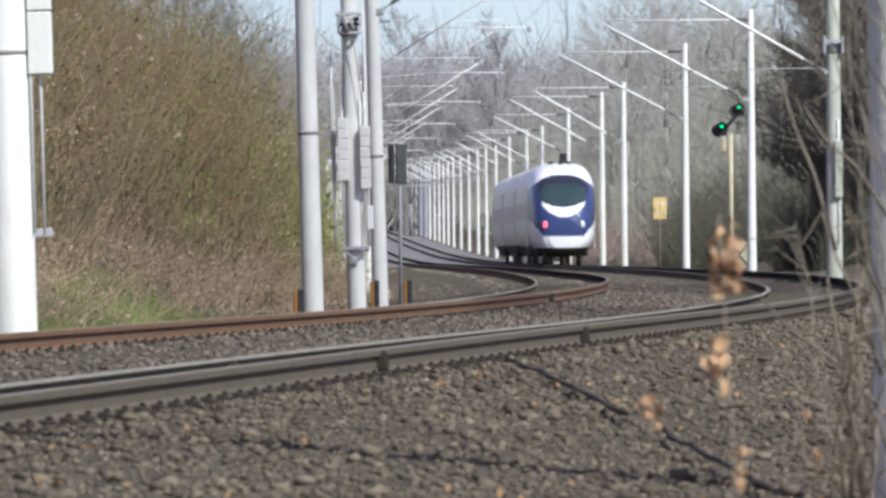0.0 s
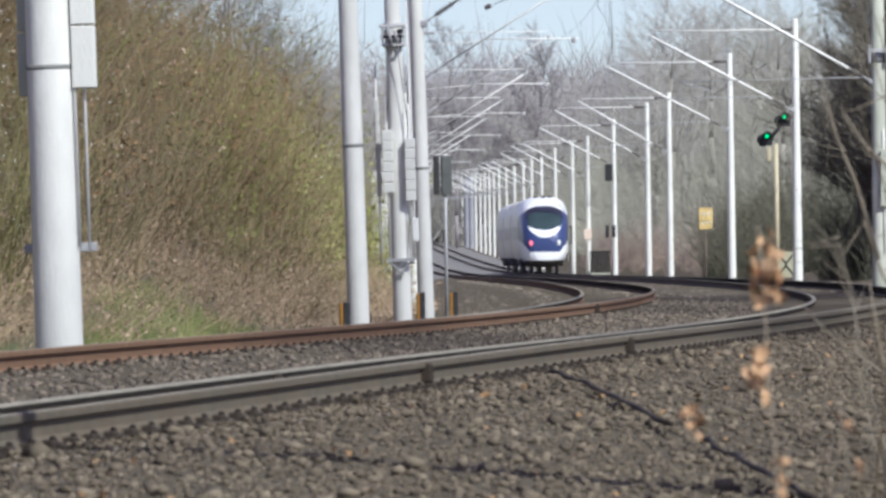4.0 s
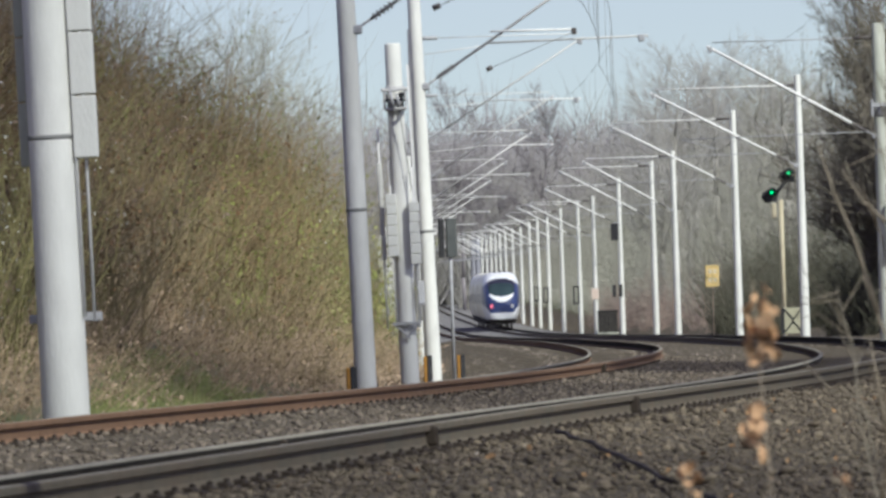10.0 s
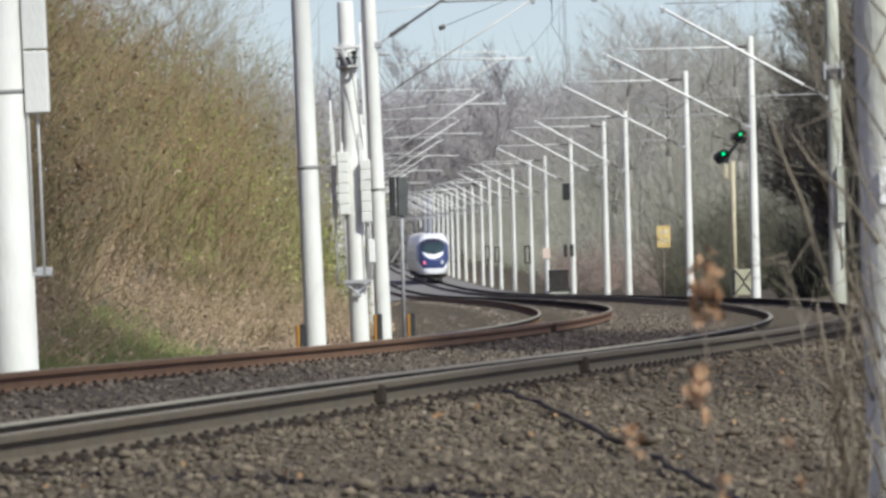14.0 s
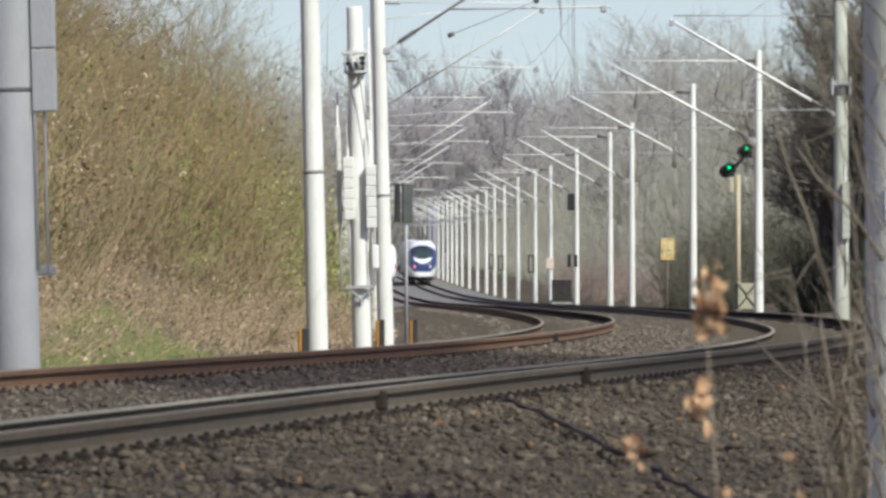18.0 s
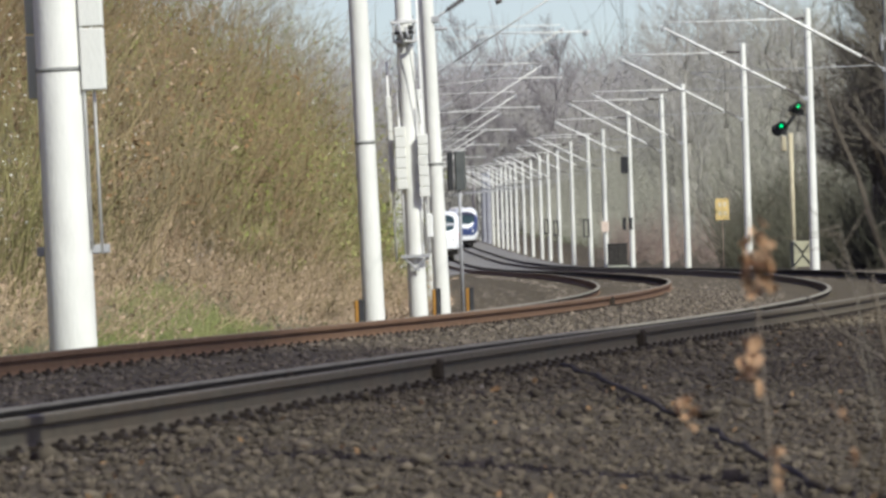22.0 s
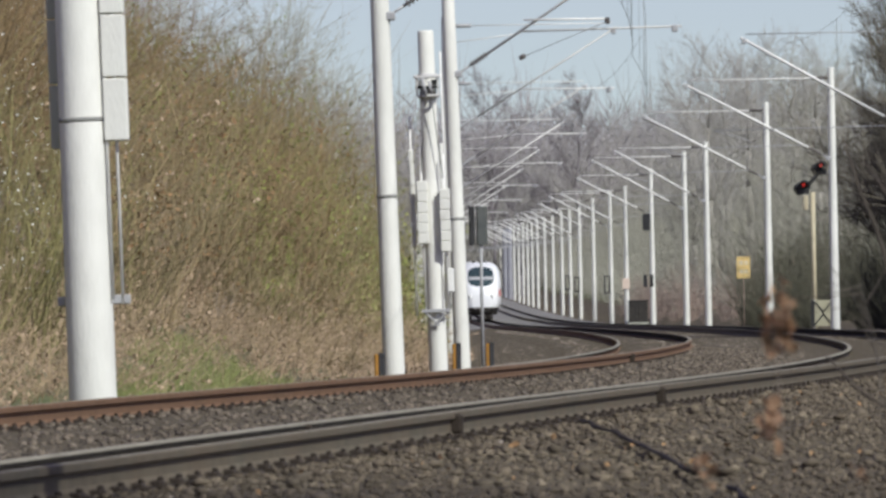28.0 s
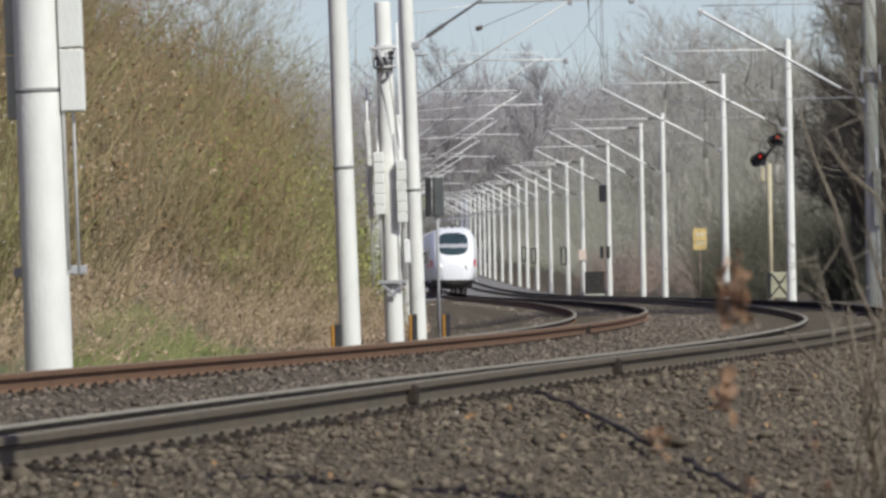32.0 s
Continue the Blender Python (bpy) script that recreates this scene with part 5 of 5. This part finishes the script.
def lay_gravel():
    at = scatter(66000, 30, 104, .9, 6.8, 1.3)
    w = patch(at, .9, 7.0)
    keep = RNG.uniform(0, 1, len(at)) < np.clip((w - .3) * 3.2, .75, 1)
    at = at[keep]
    size = RNG.gamma(1.4, .0058, len(at)) + .0075
    at[:, 2] += .053 + size * RNG.uniform(-.5, .6, len(at))
    stones("shoulder_gravel", "dark grey brown broken stone and soil beside the track", at, size, STONE)
    at = scatter(27000, 45, 180, -6.4, -.9, 1.2)
    at[:, 2] += .05 + RNG.uniform(-.02, .012, len(at))
    stones("track_ballast", "rust tinted ballast stone between the tracks", at, RNG.uniform(.014, .04, len(at)), STONE_MAUVE)
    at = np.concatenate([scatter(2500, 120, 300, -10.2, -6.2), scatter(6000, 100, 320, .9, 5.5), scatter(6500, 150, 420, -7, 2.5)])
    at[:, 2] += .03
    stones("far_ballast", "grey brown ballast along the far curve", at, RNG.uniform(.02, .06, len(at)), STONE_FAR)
    at = scatter(160, 31, 80, 1.3, 6.0)
    at[:, 2] += .09
    v, f = leaf_arrays(at, RNG.uniform(.03, .06, len(at)))
    thing("fallen_leaves", "withered leaves and litter on the gravel", "leaves", kind="stuff", data=mesh_from_arrays("fallen_leaves", v, f, LEAF_BROWN))


def near_growth():
    """Bare twigs and withered stalks between the camera and the track."""
    def at(u, dist, up):
        return Vector((u * dist / 1000, dist, EYE + up))

    bush = thing("bare_bush", "bare pale brown bush with thin crossing twigs", "bush", m=pose(0, 0, 0))
    r = random.Random(3)
    for i in range(12):
        d = r.uniform(33, 39)
        u0 = r.uniform(47, 61)
        root = at(u0, d, -1.25)
        top = at(u0 + r.uniform(-8, 7), d + r.uniform(-.5, .5), r.uniform(-.3, 1.2))
        pts = [root.lerp(top, k / 5) + Vector((r.gauss(0, .025), r.gauss(0, .03), r.gauss(0, .02))) * (1 if 0 < k else 0) for k in range(6)]
        rad = r.uniform(.005, .011)
        branch = part("branch", bent_tube("branch", pts, [rad * (1 - k * .16) for k in range(6)], TWIG_NEAR if i % 3 else TWIG_DARK), bush)
        n = 9
        f = np.array([r.uniform(.25, 1) for _ in range(n)])
        rt = np.array([pts[min(int(q * 5), 4)].lerp(pts[min(int(q * 5), 4) + 1], q * 5 % 1) for q in f])
        dv = np.array([(r.gauss(-.1, .5), r.gauss(0, .4), r.uniform(-.2, 1)) for _ in range(n)])
        tp = rt + dv / np.linalg.norm(dv, axis=1, keepdims=True) * np.array([[r.uniform(.12, .5)] for _ in range(n)])
        for k in range(n):
            v, fc = twig_arrays(rt[k:k + 1], tp[k:k + 1], np.full(1, .0035))
            part("twig", mesh_from_arrays("twig", v, fc, TWIG_NEAR if k % 2 else TWIG_DARK), branch)
    for i in range(10):
        d = r.uniform(34, 38.5)
        u0 = r.uniform(56, 70)
        root = at(u0, d, -1.25 if i % 2 else r.uniform(-.9, -.1))
        top = at(u0 - r.uniform(4, 15), d + r.uniform(-.5, .5), r.uniform(.3, 1.7))
        pts = [root.lerp(top, k / 5) + Vector((r.gauss(0, .025), r.gauss(0, .03), r.gauss(0, .02))) for k in range(6)]
        rad = r.uniform(.004, .008)
        part("branch", bent_tube("branch", pts, [rad * (1 - k * .15) for k in range(6)], TWIG_DARK if i % 4 else TWIG_NEAR), bush)
    long_ = [((52, 36, -.68), (37.5, 36.5, -.18)), ((46, 35, .0), (40, 35, .66)), ((52, 35, .12), (42.5, 35, .56)), ((51, 36, -.5), (44.5, 36, .15)), ((49, 35, -.95), (45, 35, -.1))]
    for a, b in long_:
        p, q = at(*a), at(*b)
        m1 = p.lerp(q, .4) + Vector((0, 0, .03))
        m2 = p.lerp(q, .75) + Vector((0, 0, -.02))
        part("branch", bent_tube("branch", [p, m1, m2, q], [.009, .007, .006, .003], TWIG_NEAR), bush)

    # low brown twigs at the foot of the bush
    q = random.Random(17)
    for i in range(14):
        d, u0 = q.uniform(33, 38), q.uniform(43, 53)
        root, top = at(u0, d, -1.25), at(u0 + q.uniform(-5, 4), d, q.uniform(-.75, .1))
        pts = [root.lerp(top, k / 4) + Vector((q.gauss(0, .02), q.gauss(0, .03), q.gauss(0, .015))) * (1 if k else 0) for k in range(5)]
        branch = part("branch", bent_tube("branch", pts, [.006 - k * .001 for k in range(5)], BARK_TWIG if i % 3 else TWIG_NEAR), bush)
        for k in (1, 2, 3):
            tip = pts[k] + Vector((q.uniform(-.16, .16), q.uniform(-.1, .1), q.uniform(.08, .25)))
            part("twig", bent_tube("twig", [pts[k], pts[k].lerp(tip, .5) + Vector((0, 0, .012)), tip], [.0032, .0026, .0015], BARK_TWIG), branch)

    # twigs that cross before the near mast
    for k, (a, b) in enumerate((((45.5, 1.32), (56, .55)), ((48, 1.3), (58, .75)), ((46.5, .95), (57, .3)), ((49, .56), (57, -.15)), ((47.5, .2), (56, -.5)), ((50, 1.0), (59, .45)), ((49.5, -.1), (57, -.75)),
                                ((46, -.25), (54, -.95)), ((51, .75), (57.5, 1.35)), ((52, .3), (58.5, .85)), ((44.5, .5), (52, -.3)), ((51.5, -.35), (58, .2)))):
        d = 34.5 + .35 * (k % 5)
        p, q = at(b[0], d, b[1]), at(a[0], d, a[1])
        pts = [p.lerp(q, t / 5) + Vector((r.gauss(0, .012), r.gauss(0, .03), r.gauss(0, .018) - .05 * math.sin(math.pi * t / 5))) for t in range(6)]
        part("branch", bent_tube("branch", pts, [.0075 - t * .0011 for t in range(6)], BARK_TWIG if k % 3 else TWIG_NEAR), bush)

    def stalk(u, d, z0, z1, tufts, label):
        p = thing("withered_stalk", label, "plant", "withered stalks by the track")
        foot, head = at(u + 2.5, d, z0), at(u, d, z1)
        pts = [foot.lerp(head, k / 6) + Vector((.008 * math.sin(k * 1.9), 0, 0)) for k in range(7)]
        part("stem", bent_tube("stem", pts, [(.0042 if z1 > 0 else .0022) * (1 - k * .09) for k in range(7)], STALK if z1 > 0 else TWIG_NEAR), p)
        leaf = bmesh.new()
        prof = [(0, 0), (.35, .3), (.7, .34), (1.0, 0)]
        row = [[leaf.verts.new((t, s * w, .16 * w * abs(s) + .12 * math.sin(t * 3))) for s in (-1, 0, 1)] for t, w in prof]
        for a, b in zip(row, row[1:]):
            for k in range(2):
                leaf.faces.new((a[k], a[k + 1], b[k + 1], b[k]))
        bmesh.ops.remove_doubles(leaf, verts=leaf.verts, dist=.001)
        bmesh.ops.solidify(leaf, geom=leaf.faces[:], thickness=.012)
        leaf_me = bm_mesh("leaf", leaf, LEAF_DEAD)
        for du, z, n, spread, size in tufts:
            for k in range(n * 3 // 2):
                c = at(u + du, d, z) + Vector((r.gauss(0, spread * .5), r.gauss(0, spread * .5), r.gauss(0, spread * .85)))
                s = size * r.uniform(.6, 1.25)
                part("leaf", leaf_me, p, m=Matrix.Translation(c) @ Euler((r.uniform(0, 6), r.uniform(0, 6), r.uniform(0, 6))).to_matrix().to_4x4() @ Matrix.Diagonal((s, s, s, 1)))
        return p

    cable = thing("ground_cable", "dark cable half buried in the gravel", "cable")
    for a, b in (((.62, 62), (1.12, 48.5)), ((1.22, 46.4), (1.49, 38.5))):
        pts = []
        for k in range(13):
            x, y = a[0] + (b[0] - a[0]) * k / 12, a[1] + (b[1] - a[1]) * k / 12
            pts.append(Vector((x + .018 * math.sin(k * 2.1), y, float(ground_z(x, y)) + .06 + .008 * math.sin(k * 1.7))))
        part("length", bent_tube("length", pts, [.007 + .011 * abs(math.sin(k * 1.3 + a[1])) for k in range(13)], CLIP), cable)
    stalk(32.6, 22, -1.6, .09, [(-.9, -.045, 6, .018, .045), (.1, -.07, 7, .02, .05), (1.6, -.075, 5, .018, .045), (1.5, -.005, 6, .02, .045), (.3, .05, 4, .014, .04), (-.9, -.27, 9, .024, .045), (1.6, -.49, 5, .02, .038), (2.4, -.57, 3, .016, .032)],
          "withered stalk with curled orange brown leaves")
    stalk(24.6, 22, -1.6, -.36, [(0, -.385, 8, .018, .035)], "short withered stalk with a curled brown leaf")
    stalk(41.5, 22, -1.6, -.34, [(0, -.41, 3, .018, .028), (2, -.5, 3, .018, .028)], "short withered stalk with brown leaves")
    at_ = scatter(260, 31, 36, 5.6, 7.4)
    thicket("near_grass", "green and straw coloured grass tufts near the camera", at_, RNG.uniform(.1, .35, 260), .5, 8, .004, GRASS, category="grass", side=1)


near_growth()
lay_gravel()
build_track(0, "double rail track of weathered grey-brown steel on concrete sleepers", RAIL_GREY, _clip, _sleeper, [(59.5, 1), (72.6, 1), (63, -1)])
build_track(-APART, "double rail track of rusty brown steel on concrete sleepers", RAIL_RUST, _clip, _sleeper, [(130, 1)])


# ---- what moves ----
def run(cars, o, times):
    """Cars of one train, keyed along its track: times are seconds and the distance ahead of its near end."""
    ts = np.arange(0, 32.01, 1.0)
    ds = np.interp(ts, [t for t, _ in times], [d for _, d in times])
    for k, car in enumerate(cars):
        rows = []
        for t, d in zip(ts, ds):
            a, b = beside(d + 25.9 * k, o), beside(d + 25.9 * k + 25.4, o)
            w = b - a
            rows.append((float(t), Matrix.Translation(a) @ pose(0, 0, 0, math.degrees(math.atan2(w.z, w.y)), 0, -math.degrees(math.atan2(w.x, w.y)))))
        walk(car, rows)


def motions():
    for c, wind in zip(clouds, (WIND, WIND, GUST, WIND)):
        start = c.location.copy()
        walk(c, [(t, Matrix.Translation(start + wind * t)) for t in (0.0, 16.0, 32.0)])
    run(departing, 0, [(0, 381), (1, 414), (2, 447), (3, 479), (6, 570), (8, 627), (10, 684), (13, 764), (17, 864), (19, 913), (21, 966), (24, 1045), (32, 1260)])
    run(arriving, -APART, [(0, 1185), (20, 795), (23, 737), (26, 676), (28.5, 620), (30, 588), (31, 564), (32, 541)])
    for d in lens_discs:
        at = d.location.copy()
        walk(d, [(t, pose(*at, 0, a, 0)) for t, a in ((0, 0), (24.1, 0), (24.35, 70), (24.75, 110), (25.0, 180), (32, 180))])


motions()
